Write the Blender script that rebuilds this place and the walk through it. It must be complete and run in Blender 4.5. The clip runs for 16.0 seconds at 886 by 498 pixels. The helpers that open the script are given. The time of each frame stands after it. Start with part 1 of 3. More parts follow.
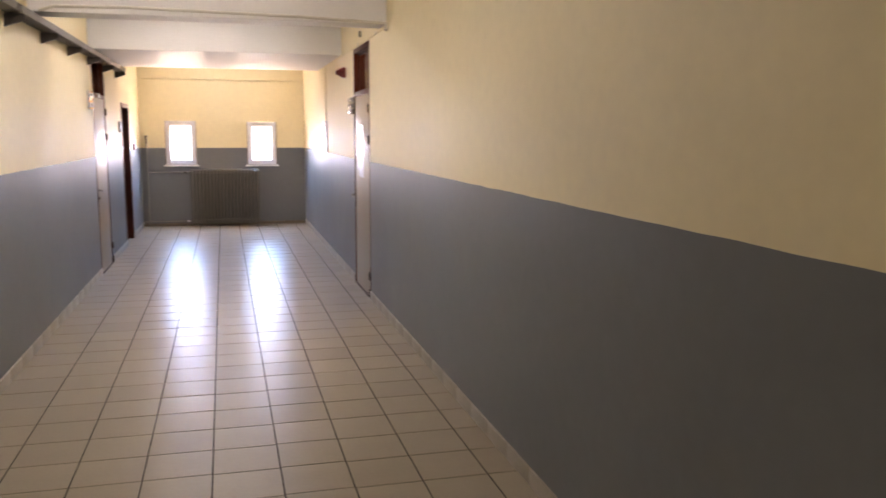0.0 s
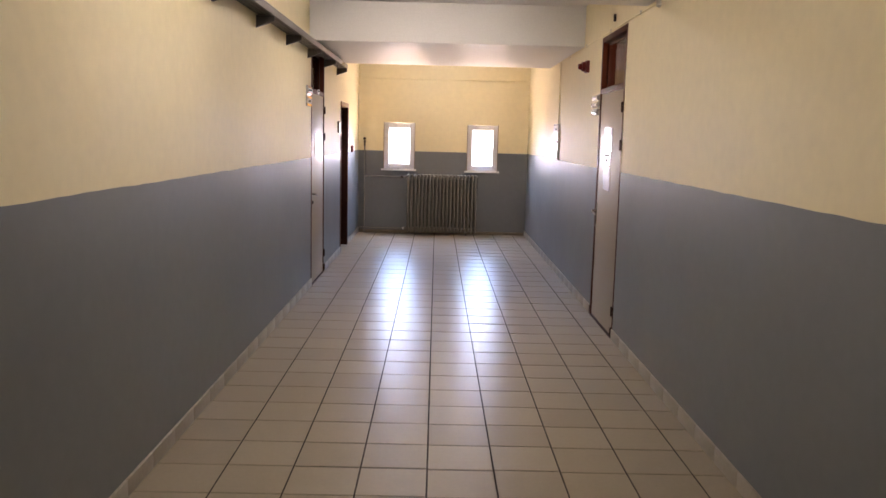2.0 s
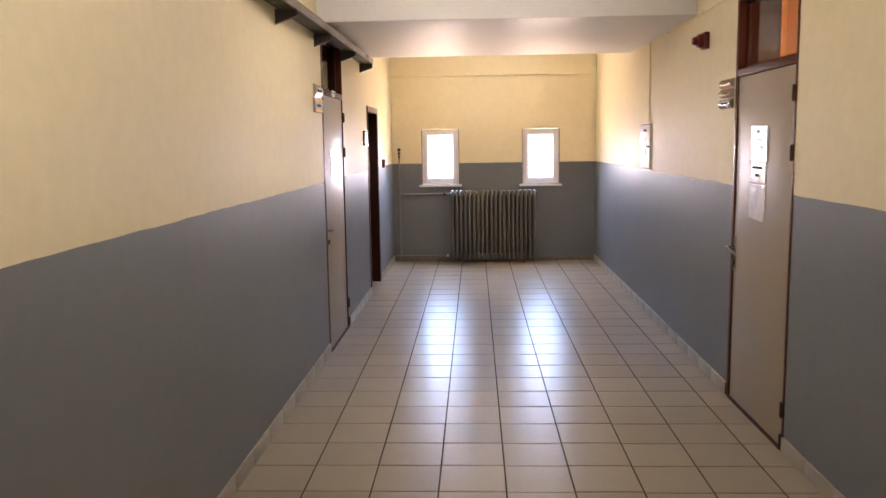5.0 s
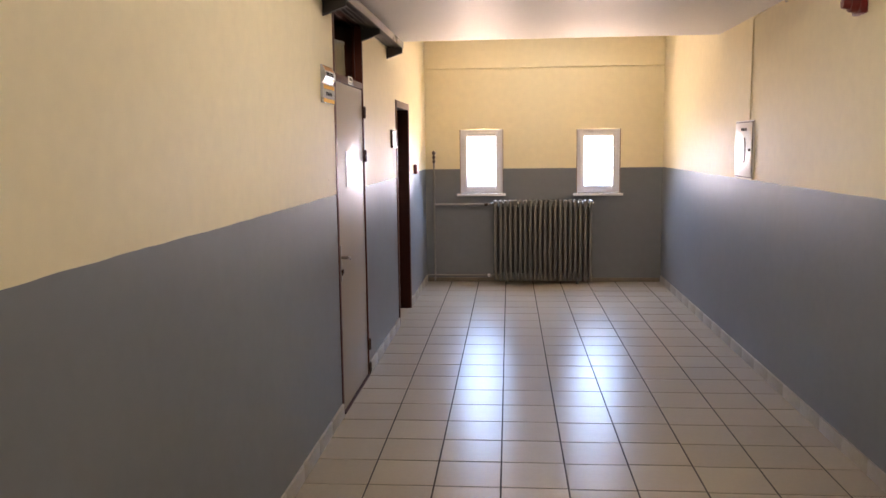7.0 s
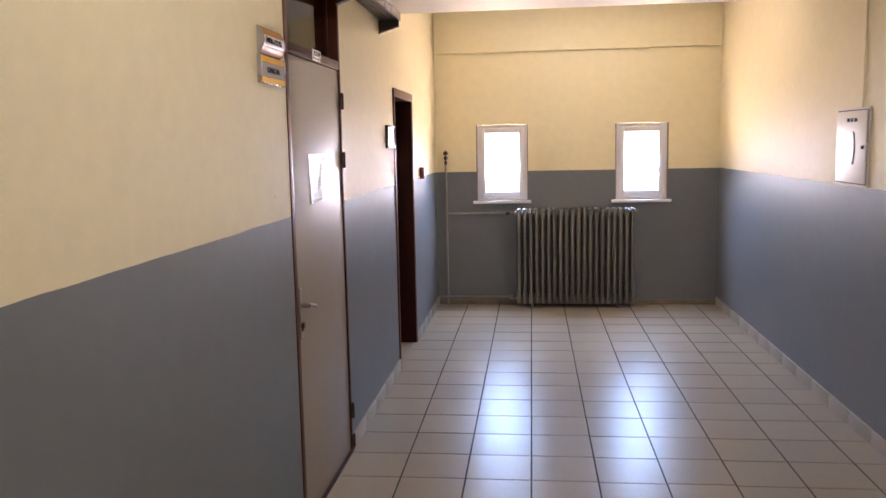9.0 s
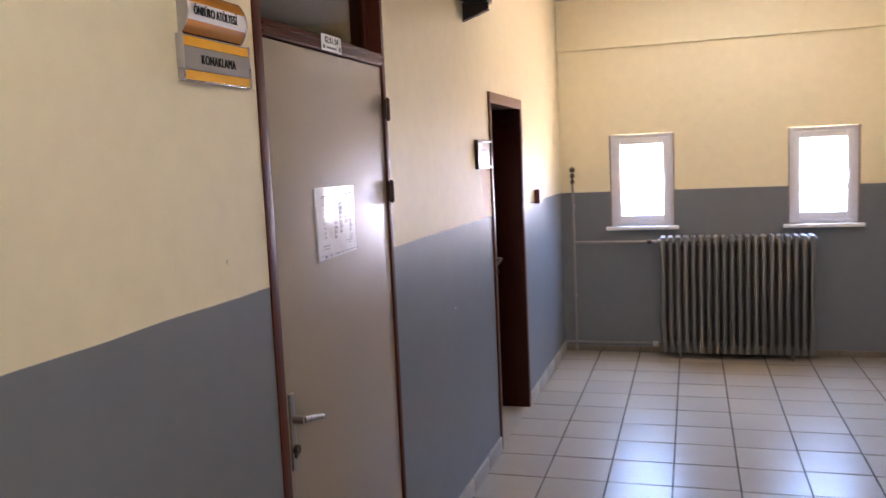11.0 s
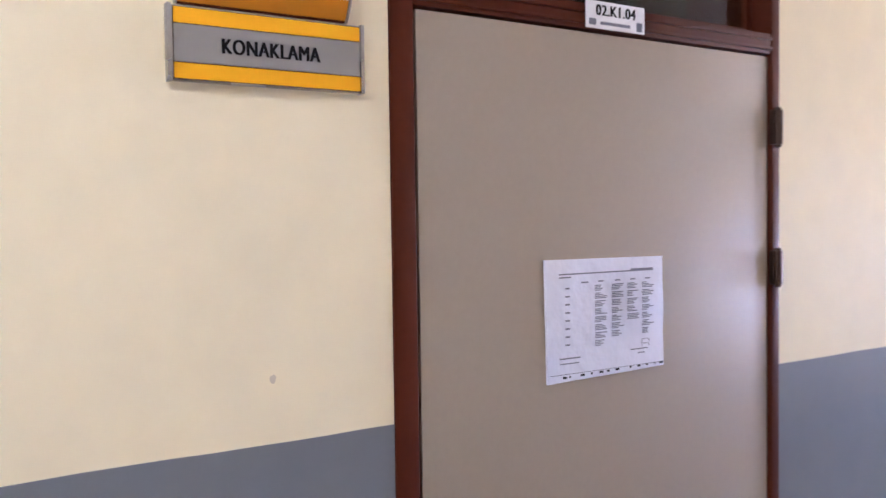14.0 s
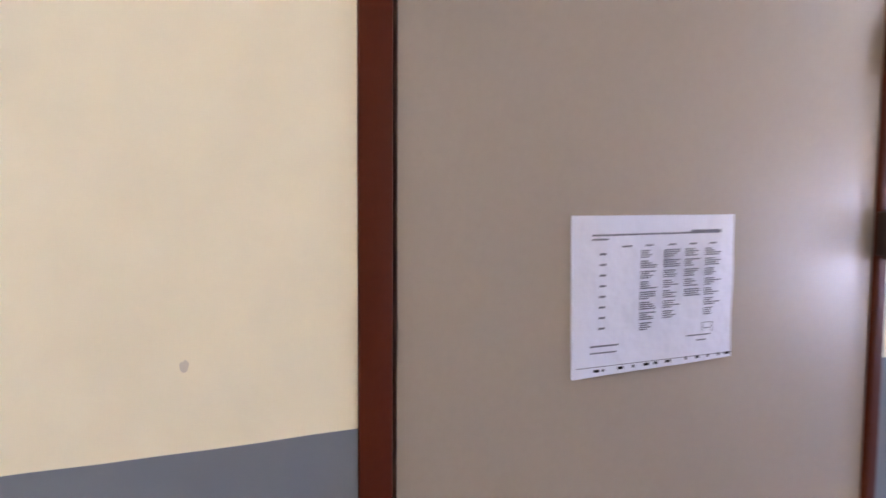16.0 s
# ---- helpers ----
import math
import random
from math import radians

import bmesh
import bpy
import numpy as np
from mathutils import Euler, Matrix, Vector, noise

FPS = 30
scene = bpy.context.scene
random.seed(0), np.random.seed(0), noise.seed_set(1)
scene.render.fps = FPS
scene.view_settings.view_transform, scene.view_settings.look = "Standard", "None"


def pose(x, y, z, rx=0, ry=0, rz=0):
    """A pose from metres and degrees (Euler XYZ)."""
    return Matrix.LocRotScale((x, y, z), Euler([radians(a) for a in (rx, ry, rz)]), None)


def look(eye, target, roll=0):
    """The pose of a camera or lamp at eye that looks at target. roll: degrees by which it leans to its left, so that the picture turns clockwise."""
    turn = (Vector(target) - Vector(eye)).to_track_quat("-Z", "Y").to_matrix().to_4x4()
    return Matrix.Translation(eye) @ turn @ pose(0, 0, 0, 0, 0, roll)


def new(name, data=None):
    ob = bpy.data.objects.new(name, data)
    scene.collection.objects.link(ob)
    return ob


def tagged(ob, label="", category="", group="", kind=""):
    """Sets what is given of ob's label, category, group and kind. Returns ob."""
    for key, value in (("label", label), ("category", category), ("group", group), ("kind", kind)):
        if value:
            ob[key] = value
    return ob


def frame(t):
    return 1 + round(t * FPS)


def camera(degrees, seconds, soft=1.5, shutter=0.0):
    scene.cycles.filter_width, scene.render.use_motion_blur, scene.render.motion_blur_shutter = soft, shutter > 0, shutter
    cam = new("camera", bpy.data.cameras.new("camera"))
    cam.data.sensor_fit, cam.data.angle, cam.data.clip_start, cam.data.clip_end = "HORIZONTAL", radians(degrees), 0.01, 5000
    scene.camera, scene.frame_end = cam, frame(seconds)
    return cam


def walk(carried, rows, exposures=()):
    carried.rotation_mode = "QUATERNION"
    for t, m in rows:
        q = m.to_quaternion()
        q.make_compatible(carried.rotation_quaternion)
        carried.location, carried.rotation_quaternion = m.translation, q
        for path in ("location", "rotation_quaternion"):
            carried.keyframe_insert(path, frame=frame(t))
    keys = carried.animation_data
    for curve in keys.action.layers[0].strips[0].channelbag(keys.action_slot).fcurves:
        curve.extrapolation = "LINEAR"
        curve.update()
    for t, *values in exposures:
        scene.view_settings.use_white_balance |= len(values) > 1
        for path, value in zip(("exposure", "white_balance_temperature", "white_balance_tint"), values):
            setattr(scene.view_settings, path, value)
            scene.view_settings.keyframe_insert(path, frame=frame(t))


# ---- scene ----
cam = camera(56.8, 16.0, shutter=0.5)
PATH = [
    (0, (0.057, 0.089, 1.722), (0.558, 2.005, 1.438), 0.2),
    (0.5, (0.024, 0.426, 1.697), (0.382, 2.374, 1.419), 1.4),
    (1, (-0.037, 0.751, 1.693), (0.175, 2.719, 1.412), 1.2),
    (1.5, (-0.016, 1.143, 1.686), (0.031, 3.123, 1.405), 1.2),
    (2, (-0.046, 1.547, 1.671), (-0.034, 3.528, 1.4), 1.4),
    (2.5, (-0.057, 1.963, 1.689), (-0.058, 3.945, 1.421), 0.6),
    (3, (-0.016, 2.358, 1.686), (-0.115, 4.339, 1.428), 0.3),
    (5.5, (-0.243, 4.354, 1.73), (-0.338, 6.335, 1.469), -1.2),
    (6, (-0.253, 4.759, 1.715), (-0.425, 6.738, 1.476), -0.9),
    (6.5, (-0.305, 5.152, 1.697), (-0.509, 7.128, 1.463), 0.4),
    (7, (-0.369, 5.531, 1.707), (-0.539, 7.508, 1.456), -0.7),
    (7.5, (-0.378, 5.872, 1.705), (-0.561, 7.846, 1.44), -1.3),
    (8, (-0.385, 6.262, 1.711), (-0.591, 8.234, 1.446), -0.9),
    (8.2, (-0.41, 6.436, 1.706), (-0.602, 8.409, 1.441), -0.8),
    (10.5, (-0.383, 8.172, 1.736), (-0.85, 10.104, 1.514), -2.5),
    (11, (-0.313, 8.491, 1.745), (-0.904, 10.389, 1.531), -2.6),
    (11.5, (-0.327, 8.785, 1.769), (-1.071, 10.635, 1.613), -2.5),
    (12, (-0.28, 9.026, 1.763), (-1.326, 10.727, 1.661), -3.6),
    (12.5, (-0.156, 9.281, 1.783), (-1.497, 10.763, 1.709), -3.3),
    (13, (-0.177, 9.496, 1.762), (-1.606, 10.893, 1.69), -3.4),
    (13.5, (-0.246, 9.692, 1.775), (-1.805, 10.943, 1.705), -3.4),
    (14, (-0.247, 9.886, 1.756), (-1.963, 10.91, 1.683), -0.8),
    (14.5, (-0.197, 10.035, 1.745), (-1.988, 10.924, 1.68), -1.6),
    (15, (-0.222, 10.084, 1.741), (-2.017, 10.962, 1.65), -2.2),
    (15.5, (-0.342, 10.09, 1.761), (-2.081, 11.067, 1.618), -0.8),
    (16, (-0.508, 10.16, 1.73), (-2.297, 11.036, 1.554), 0.4),
]

EXPOSURES = [(0.0, 0.24, 6800, 21), (0.8, -0.02, 6850, 21), (2.5, -0.14, 6900, 21), (5.5, -0.05, 7150, 20), (8.0, -0.13, 6850, 19), (10.5, -0.07, 6250, 20), (11.5, 0.04, 5950, 20), (12.5, 0.46, 5600, 22), (13.0, 0.54, 5700, 24), (14.0, 0.84, 5300, 23), (15.5, 0.76, 5300, 22), (16.0, 0.8, 5350, 22)]
walk(cam, [(t, look(eye, target, roll)) for t, eye, target, roll in PATH], EXPOSURES)

# ---- plan, in metres ----
LEFT, RIGHT, BACK, NEAR = -1.45, 1.45, 15.734, -5.0
THICK = 0.25
BAND = 1.413            # height of the grey dado
HIGH, LOW = 3.06, 2.645  # ceiling heights

# ---- light ----
world = bpy.data.worlds.new("sky")
scene.world = world
world.use_nodes = True
sky = world.node_tree.nodes.new("ShaderNodeTexSky")
sky.sky_type, sky.sun_disc = "NISHITA", False
sky.sun_elevation, sky.sun_rotation = radians(48), radians(200)
world.node_tree.links.new(sky.outputs[0], world.node_tree.nodes["Background"].inputs[0])
world.node_tree.nodes["Background"].inputs[1].default_value = 0.1


def area_lamp(name, x, y, z, w, h, pitch, turn, watts, color, spread=180):
    data = bpy.data.lights.new(name, "AREA")
    data.shape, data.size, data.size_y, data.energy, data.color = "RECTANGLE", w, h, watts, color
    data.spread = radians(spread)
    ob = new(name, data)
    ob.matrix_world = pose(x, y, z, 90 + pitch, 0, turn)
    return ob


# each end window: blue sky shining down into the corridor, warm sunlit ground shining up
SKY, GROUND = (0.36, 0.58, 1.0), (1.0, 0.78, 0.63)
for wx in (-0.755, 0.675):
    area_lamp("skylight_window", wx, BACK + 0.20, 1.505, 0.40, 0.64, -41, 180, 38, SKY, 115)
    area_lamp("ground_light_window", wx, BACK + 0.20, 1.505, 0.40, 0.64, 39, 180, 38, GROUND, 110)
# added warm fill behind the start, brightens the corridor; no known source
area_lamp("fill_near_end", 0.0, NEAR - 0.12, 1.75, 1.9, 1.3, 0, 0, 80, (1.0, 0.93, 0.78))
# added fill in the windowless side room, aimed at the orange curtain
area_lamp("fill_side_room", 2.9, 7.3, 1.9, 1.2, 1.2, 0, 0, 75, (1.0, 0.93, 0.82))


# ---- materials ----
def material(name, color, rough=0.5, metal=0.0, vary=0.08, grain=60.0, cloud=1.6, bump=0.02, spec=0.5, coat=0.0, each=0.0, rough_vary=0.06, stretch=(1, 1, 1), island=0.0):
    m = bpy.data.materials.new(name)
    m.use_nodes = True
    nt = m.node_tree
    n, link = nt.nodes, nt.links.new
    b = n["Principled BSDF"]
    b.inputs["Metallic"].default_value = metal
    b.inputs["Specular IOR Level"].default_value = spec
    b.inputs["Coat Weight"].default_value = coat
    b.inputs["Coat Roughness"].default_value = 0.12
    tc = n.new("ShaderNodeTexCoord")
    geo = n.new("ShaderNodeNewGeometry")
    mp = n.new("ShaderNodeMapping")
    mp.inputs["Scale"].default_value = stretch
    link(geo.outputs["Position"], mp.inputs[0])
    big, fine = n.new("ShaderNodeTexNoise"), n.new("ShaderNodeTexNoise")
    big.inputs["Scale"].default_value, big.inputs["Detail"].default_value = cloud, 4
    fine.inputs["Scale"].default_value, fine.inputs["Detail"].default_value = grain, 3
    link(mp.outputs[0], big.inputs[0])
    link(mp.outputs[0], fine.inputs[0])
    add = n.new("ShaderNodeMath")
    add.operation = "ADD"
    link(big.outputs[0], add.inputs[0])
    link(fine.outputs[0], add.inputs[1])
    span = n.new("ShaderNodeMapRange")
    span.inputs["From Min"].default_value, span.inputs["From Max"].default_value = 0.6, 1.4
    span.inputs["To Min"].default_value, span.inputs["To Max"].default_value = 1 - vary, 1 + vary
    link(add.outputs[0], span.inputs[0])
    val = span.outputs[0]
    if each or island:
        if each:
            info = n.new("ShaderNodeObjectInfo")
            rnd, amount = info.outputs["Random"], each
        else:
            rnd, amount = geo.outputs["Random Per Island"], island
        rr = n.new("ShaderNodeMapRange")
        rr.inputs["To Min"].default_value, rr.inputs["To Max"].default_value = 1 - amount, 1 + amount
        link(rnd, rr.inputs[0])
        mul = n.new("ShaderNodeMath")
        mul.operation = "MULTIPLY"
        link(val, mul.inputs[0])
        link(rr.outputs[0], mul.inputs[1])
        val = mul.outputs[0]
    hsv = n.new("ShaderNodeHueSaturation")
    hsv.inputs["Color"].default_value = (*color, 1)
    link(val, hsv.inputs["Value"])
    link(hsv.outputs[0], b.inputs["Base Color"])
    rs = n.new("ShaderNodeMapRange")
    rs.inputs["From Min"].default_value, rs.inputs["From Max"].default_value = 0.3, 0.7
    rs.inputs["To Min"].default_value, rs.inputs["To Max"].default_value = max(0.02, rough - rough_vary), rough + rough_vary
    link(big.outputs[0], rs.inputs[0])
    link(rs.outputs[0], b.inputs["Roughness"])
    if bump:
        bp = n.new("ShaderNodeBump")
        bp.inputs["Strength"].default_value, bp.inputs["Distance"].default_value = 1.0, bump * 0.1
        link(add.outputs[0], bp.inputs["Height"])
        link(bp.outputs[0], b.inputs["Normal"])
    return m


def srgb(r, g, b):
    return tuple(((c / 255 + 0.055) / 1.055) ** 2.4 if c > 10 else c / 255 / 12.92 for c in (r, g, b))


YELLOW = material("cream_yellow_wall_paint", srgb(238, 225, 188), 0.58, vary=0.045, grain=14, cloud=0.9, bump=0.0012, spec=0.28)
GREY = material("grey_gloss_dado_paint", srgb(114, 117, 120), 0.5, vary=0.05, grain=14, cloud=0.9, bump=0.0012, spec=0.32)
WHITE = material("white_ceiling_paint", srgb(226, 224, 222), 0.6, vary=0.05, cloud=0.8, bump=0.015)
TILE = material("glazed_beige_floor_tile", srgb(153, 142, 125), 0.32, vary=0.06, grain=45, cloud=5, bump=0.002, each=0.06, rough_vary=0.025, spec=0.13)
TILE_FAR = material("glazed_beige_floor_tile_rest", srgb(153, 142, 125), 0.32, vary=0.06, grain=45, cloud=5, bump=0.002, island=0.06, rough_vary=0.025, spec=0.13)
GROUT = material("dark_grout", srgb(38, 29, 22), 0.9, vary=0.2, grain=120, bump=0.03)
SKIRT = material("pale_skirting_tile", srgb(160, 151, 138), 0.38, vary=0.12, grain=30, cloud=3, bump=0.01, each=0.05)
SKIRTWORN = material("stained_skirting_tile", srgb(122, 110, 94), 0.5, vary=0.2, grain=30, cloud=4, bump=0.01, each=0.05)
LEAF = material("beige_laminate", srgb(158, 145, 128), 0.43, vary=0.03, grain=80, cloud=1.2, bump=0.001, spec=0.34, rough_vary=0.03)
BROWN = material("brown_painted_steel", srgb(76, 31, 12), 0.45, vary=0.1, grain=70, bump=0.002, spec=0.15)
DARKWOOD = material("dark_brown_wood", srgb(52, 17, 8), 0.45, spec=0.15, vary=0.15, grain=40, stretch=(1, 1, 0.08), bump=0.01)
EDGEWOOD = material("mid_brown_wood", srgb(112, 76, 60), 0.4, vary=0.12, grain=40, stretch=(1, 1, 0.08), bump=0.01)
HINGE = material("dark_bronze_metal", srgb(62, 46, 36), 0.38, metal=0.7, vary=0.15)
CHROME = material("brushed_chrome", srgb(156, 148, 140), 0.3, metal=1.0, vary=0.06)
PVC = material("white_window_plastic", srgb(236, 234, 238), 0.3, vary=0.02, bump=0.0)
SILL = material("white_marble_sill", srgb(226, 222, 218), 0.3, vary=0.06, cloud=6)
# brown tone for the shadow line at the window frames
EDGESHADE = material("brownish_edge_shade", srgb(140, 116, 104), 0.6, vary=0.15)
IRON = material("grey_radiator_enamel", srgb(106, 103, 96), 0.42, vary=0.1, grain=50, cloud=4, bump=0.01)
# darker copy of the enamel, paints the shade between radiator columns
GAPSHADE = material("radiator_gap_shade", srgb(62, 58, 53), 0.7, vary=0.15, grain=50, cloud=4, bump=0.01)
PIPE = material("pipe_grey_enamel", srgb(136, 132, 128), 0.4, vary=0.08)
VALVE = material("dark_valve", srgb(60, 44, 36), 0.5, vary=0.15)
STEEL = material("galvanised_steel", srgb(84, 78, 72), 0.3, metal=0.9, vary=0.12, grain=25)
TRAYDARK = material("dull_galvanised_steel", srgb(62, 56, 50), 0.45, metal=0.5, vary=0.15, grain=25)
BOXWHITE = material("white_enamel_sheet", srgb(222, 214, 204), 0.35, vary=0.03)
BLACK = material("black_print", srgb(18, 17, 18), 0.7, spec=0.15, vary=0.05, bump=0.0)
GREYPRINT = material("grey_print", srgb(110, 110, 122), 0.6, vary=0.05, bump=0.0)
RED = material("red_alarm_plastic", srgb(96, 13, 12), 0.32, vary=0.05, bump=0.0)
GOLD = material("gold_sign_vinyl", srgb(192, 124, 20), 0.3, spec=0.3, vary=0.05, bump=0.0)
YELLOWSIGN = material("yellow_sign_vinyl", srgb(240, 174, 0), 0.4, spec=0.25, vary=0.03, bump=0.0)
GREYSIGN = material("grey_sign_vinyl", srgb(140, 136, 132), 0.35, vary=0.03, bump=0.0)
WHITESIGN = material("white_sign_vinyl", srgb(232, 230, 232), 0.28, vary=0.02, bump=0.0)
ALU = material("anodised_aluminium", srgb(176, 172, 170), 0.28, metal=0.8, vary=0.05)
PAPER = material("paper_in_plastic_sleeve", srgb(226, 226, 238), 0.36, vary=0.03, grain=20, cloud=8, bump=0.05, coat=0.5)
CURTAIN = material("orange_curtain_cloth", srgb(230, 140, 50), 0.8, vary=0.08)
# dark brown put in for dimness, keeps the rooms behind the transoms unlit
ROOMDARK = material("dim_room_wall", srgb(84, 72, 62), 0.7, vary=0.08)
CABLE = material("white_cable", srgb(206, 200, 190), 0.5, vary=0.05)


def glass_material(name, tint, clear):
    m = bpy.data.materials.new(name)
    m.use_nodes = True
    nt = m.node_tree
    n, link = nt.nodes, nt.links.new
    n.remove(n["Principled BSDF"])
    a, g, mix, fr = n.new("ShaderNodeBsdfTransparent"), n.new("ShaderNodeBsdfGlossy"), n.new("ShaderNodeMixShader"), n.new("ShaderNodeLayerWeight")
    a.inputs[0].default_value = (*tint, 1)
    g.inputs["Roughness"].default_value = 0.03
    fr.inputs["Blend"].default_value = clear
    link(fr.outputs["Facing"], mix.inputs[0])
    link(a.outputs[0], mix.inputs[1])
    link(g.outputs[0], mix.inputs[2])
    link(mix.outputs[0], n["Material Output"].inputs[0])
    return m


GLASS = glass_material("window_glass", (0.97, 0.98, 0.98), 0.05)
DARKGLASS = glass_material("transom_glass", (0.8, 0.82, 0.82), 0.05)


def glow(name, color, strength):
    m = bpy.data.materials.new(name)
    m.use_nodes = True
    nt = m.node_tree
    nt.nodes.remove(nt.nodes["Principled BSDF"])
    e = nt.nodes.new("ShaderNodeEmission")
    e.inputs[0].default_value, e.inputs[1].default_value = (*color, 1), strength
    nt.links.new(e.outputs[0], nt.nodes["Material Output"].inputs[0])
    return m


OUTSIDE = glow("bright_outdoors", (0.86, 0.93, 1.0), 6.0)

# ---- building helpers ----
WHERE = {}


def box(bm, lo, hi, bevel=0.0):
    size = [hi[i] - lo[i] for i in range(3)]
    mid = [(hi[i] + lo[i]) / 2 for i in range(3)]
    made = bmesh.ops.create_cube(bm, size=1.0, matrix=Matrix.Translation(mid) @ Matrix.Diagonal((*size, 1)))
    if bevel:
        edges = list({e for v in made["verts"] for e in v.link_edges})
        bmesh.ops.bevel(bm, geom=edges, offset=bevel, segments=2, affect="EDGES", profile=0.6)
    return bm


def slab(lo, hi, bevel=0.0):
    return box(bmesh.new(), lo, hi, bevel)


def tube(bm, a, b, r, seg=14, r2=None):
    a, b = Vector(a), Vector(b)
    d = b - a
    m = Matrix.Translation((a + b) / 2) @ d.to_track_quat("Z", "Y").to_matrix().to_4x4()
    bmesh.ops.create_cone(bm, cap_ends=True, segments=seg, radius1=r, radius2=r if r2 is None else r2, depth=d.length, matrix=m)
    return bm


def prism(bm, outline, axis, lo, hi):
    """A closed outline in the plane across axis, pushed from lo to hi."""
    def at(u, v, w):
        p = [u, v]
        p.insert(axis, w)
        return p
    a = [bm.verts.new(at(u, v, lo)) for u, v in outline]
    b = [bm.verts.new(at(u, v, hi)) for u, v in outline]
    k = len(outline)
    bm.faces.new(a), bm.faces.new(b[::-1])
    for i in range(k):
        bm.faces.new((a[i], b[i], b[(i + 1) % k], a[(i + 1) % k]))
    bmesh.ops.recalc_face_normals(bm, faces=bm.faces)
    return bm


def finish(name, bm, mats, smooth=True):
    mats = mats if isinstance(mats, (list, tuple)) else [mats]
    lo = Vector([min(v.co[i] for v in bm.verts) for i in range(3)])
    hi = Vector([max(v.co[i] for v in bm.verts) for i in range(3)])
    mid = Vector(((lo.x + hi.x) / 2, (lo.y + hi.y) / 2, lo.z))
    bmesh.ops.translate(bm, verts=bm.verts, vec=-mid)
    me = bpy.data.meshes.new(name)
    bm.to_mesh(me)
    bm.free()
    for m in mats:
        me.materials.append(m)
    if smooth:
        me.shade_smooth()
        me.set_sharp_from_angle(angle=radians(35))
    ob = new(name, me)
    ob.location = mid
    WHERE[ob.name] = mid
    return ob


def part(name, bm, mats, parent, label="", smooth=True):
    ob = finish(name, bm, mats, smooth)
    ob.parent = parent
    ob.location = WHERE[ob.name] - WHERE[parent.name]
    if label:
        tagged(ob, label=label)
    return ob


def thing(name, base, label, category, group="", kind=""):
    ob = new(name)
    ob.empty_display_size = 0.1
    ob.location = base
    WHERE[ob.name] = Vector(base)
    return tagged(ob, label, category, group, kind)


def structure(name, bm, mats, label, category, smooth=False):
    return tagged(finish(name, bm, mats, smooth), label, category, kind="structure")


def lettering(name, text, size, where, turn, mat, parent, width=None):
    cu = bpy.data.curves.new(name, "FONT")
    cu.body, cu.size, cu.align_x, cu.align_y, cu.extrude = text, size, "CENTER", "CENTER", 0.0004
    cu.space_character = 1.1
    cu.materials.append(mat)
    tmp = bpy.data.objects.new("tmp", cu)
    scene.collection.objects.link(tmp)
    dg = bpy.context.evaluated_depsgraph_get()
    me = bpy.data.meshes.new_from_object(tmp.evaluated_get(dg))
    bpy.data.objects.remove(tmp)
    xs = [v.co.x for v in me.vertices]
    s = width / (max(xs) - min(xs)) if width else 1.0
    me.transform(Matrix.Diagonal((s, 1, 1, 1)))
    # heavier strokes: the outline laid down three times, a little apart
    co = [v.co.copy() for v in me.vertices]
    faces = [list(p.vertices) for p in me.polygons]
    verts, polys = [], []
    for k, d in enumerate((-0.035 * size, 0.0, 0.035 * size)):
        polys += [[i + len(verts) for i in f] for f in faces]
        verts += [(c.x + d, c.y, c.z + 0.00002 * k) for c in co]
    me = bpy.data.meshes.new(name)
    me.from_pydata(verts, [], polys)
    me.materials.append(mat)
    ob = new(name, me)
    ob.parent = parent
    ob.matrix_basis = Matrix.Translation(Vector(where) - WHERE[parent.name]) @ pose(0, 0, 0, 90, 0, turn)
    WHERE[ob.name] = Vector(where)
    return ob


# ---- the corridor's shell ----
def wall_boxes(boxes):
    """Boxes of one wall, split at the top of the dado: slot 0 above it, slot 1 below."""
    bm = bmesh.new()
    for lo, hi in boxes:
        for z0, z1, slot in ((lo[2], min(hi[2], BAND), 1), (max(lo[2], BAND), hi[2], 0)):
            if z1 - z0 < 1e-4:
                continue
            old = set(bm.faces)
            box(bm, (lo[0], lo[1], z0), (hi[0], hi[1], z1))
            for f in set(bm.faces) - old:
                f.material_index = slot
    return bm


TOP = HIGH + 0.1
D1, D2, D3 = (10.505, 11.488), (8.355, 9.39), (13.13, 14.03)   # door openings along y
TRANSOM, DARKTOP = 2.62, 2.13


def side_wall(x0, x1, holes):
    boxes, y = [], NEAR - THICK
    for a, b, h in holes:
        boxes += [((x0, y, 0), (x1, a, TOP)), ((x0, a, h), (x1, b, TOP))]
        y = b
    return wall_boxes(boxes + [((x0, y, 0), (x1, BACK + THICK, TOP))])


wall_left = structure("wall_left", side_wall(LEFT - THICK, LEFT, [(*D1, TRANSOM), (*D3, DARKTOP)]), [YELLOW, GREY], "plastered corridor wall, cream yellow above a grey painted dado", "wall")
wall_right = structure("wall_right", side_wall(RIGHT, RIGHT + THICK, [(*D2, TRANSOM)]), [YELLOW, GREY], "plastered corridor wall, cream yellow above a grey painted dado", "wall")


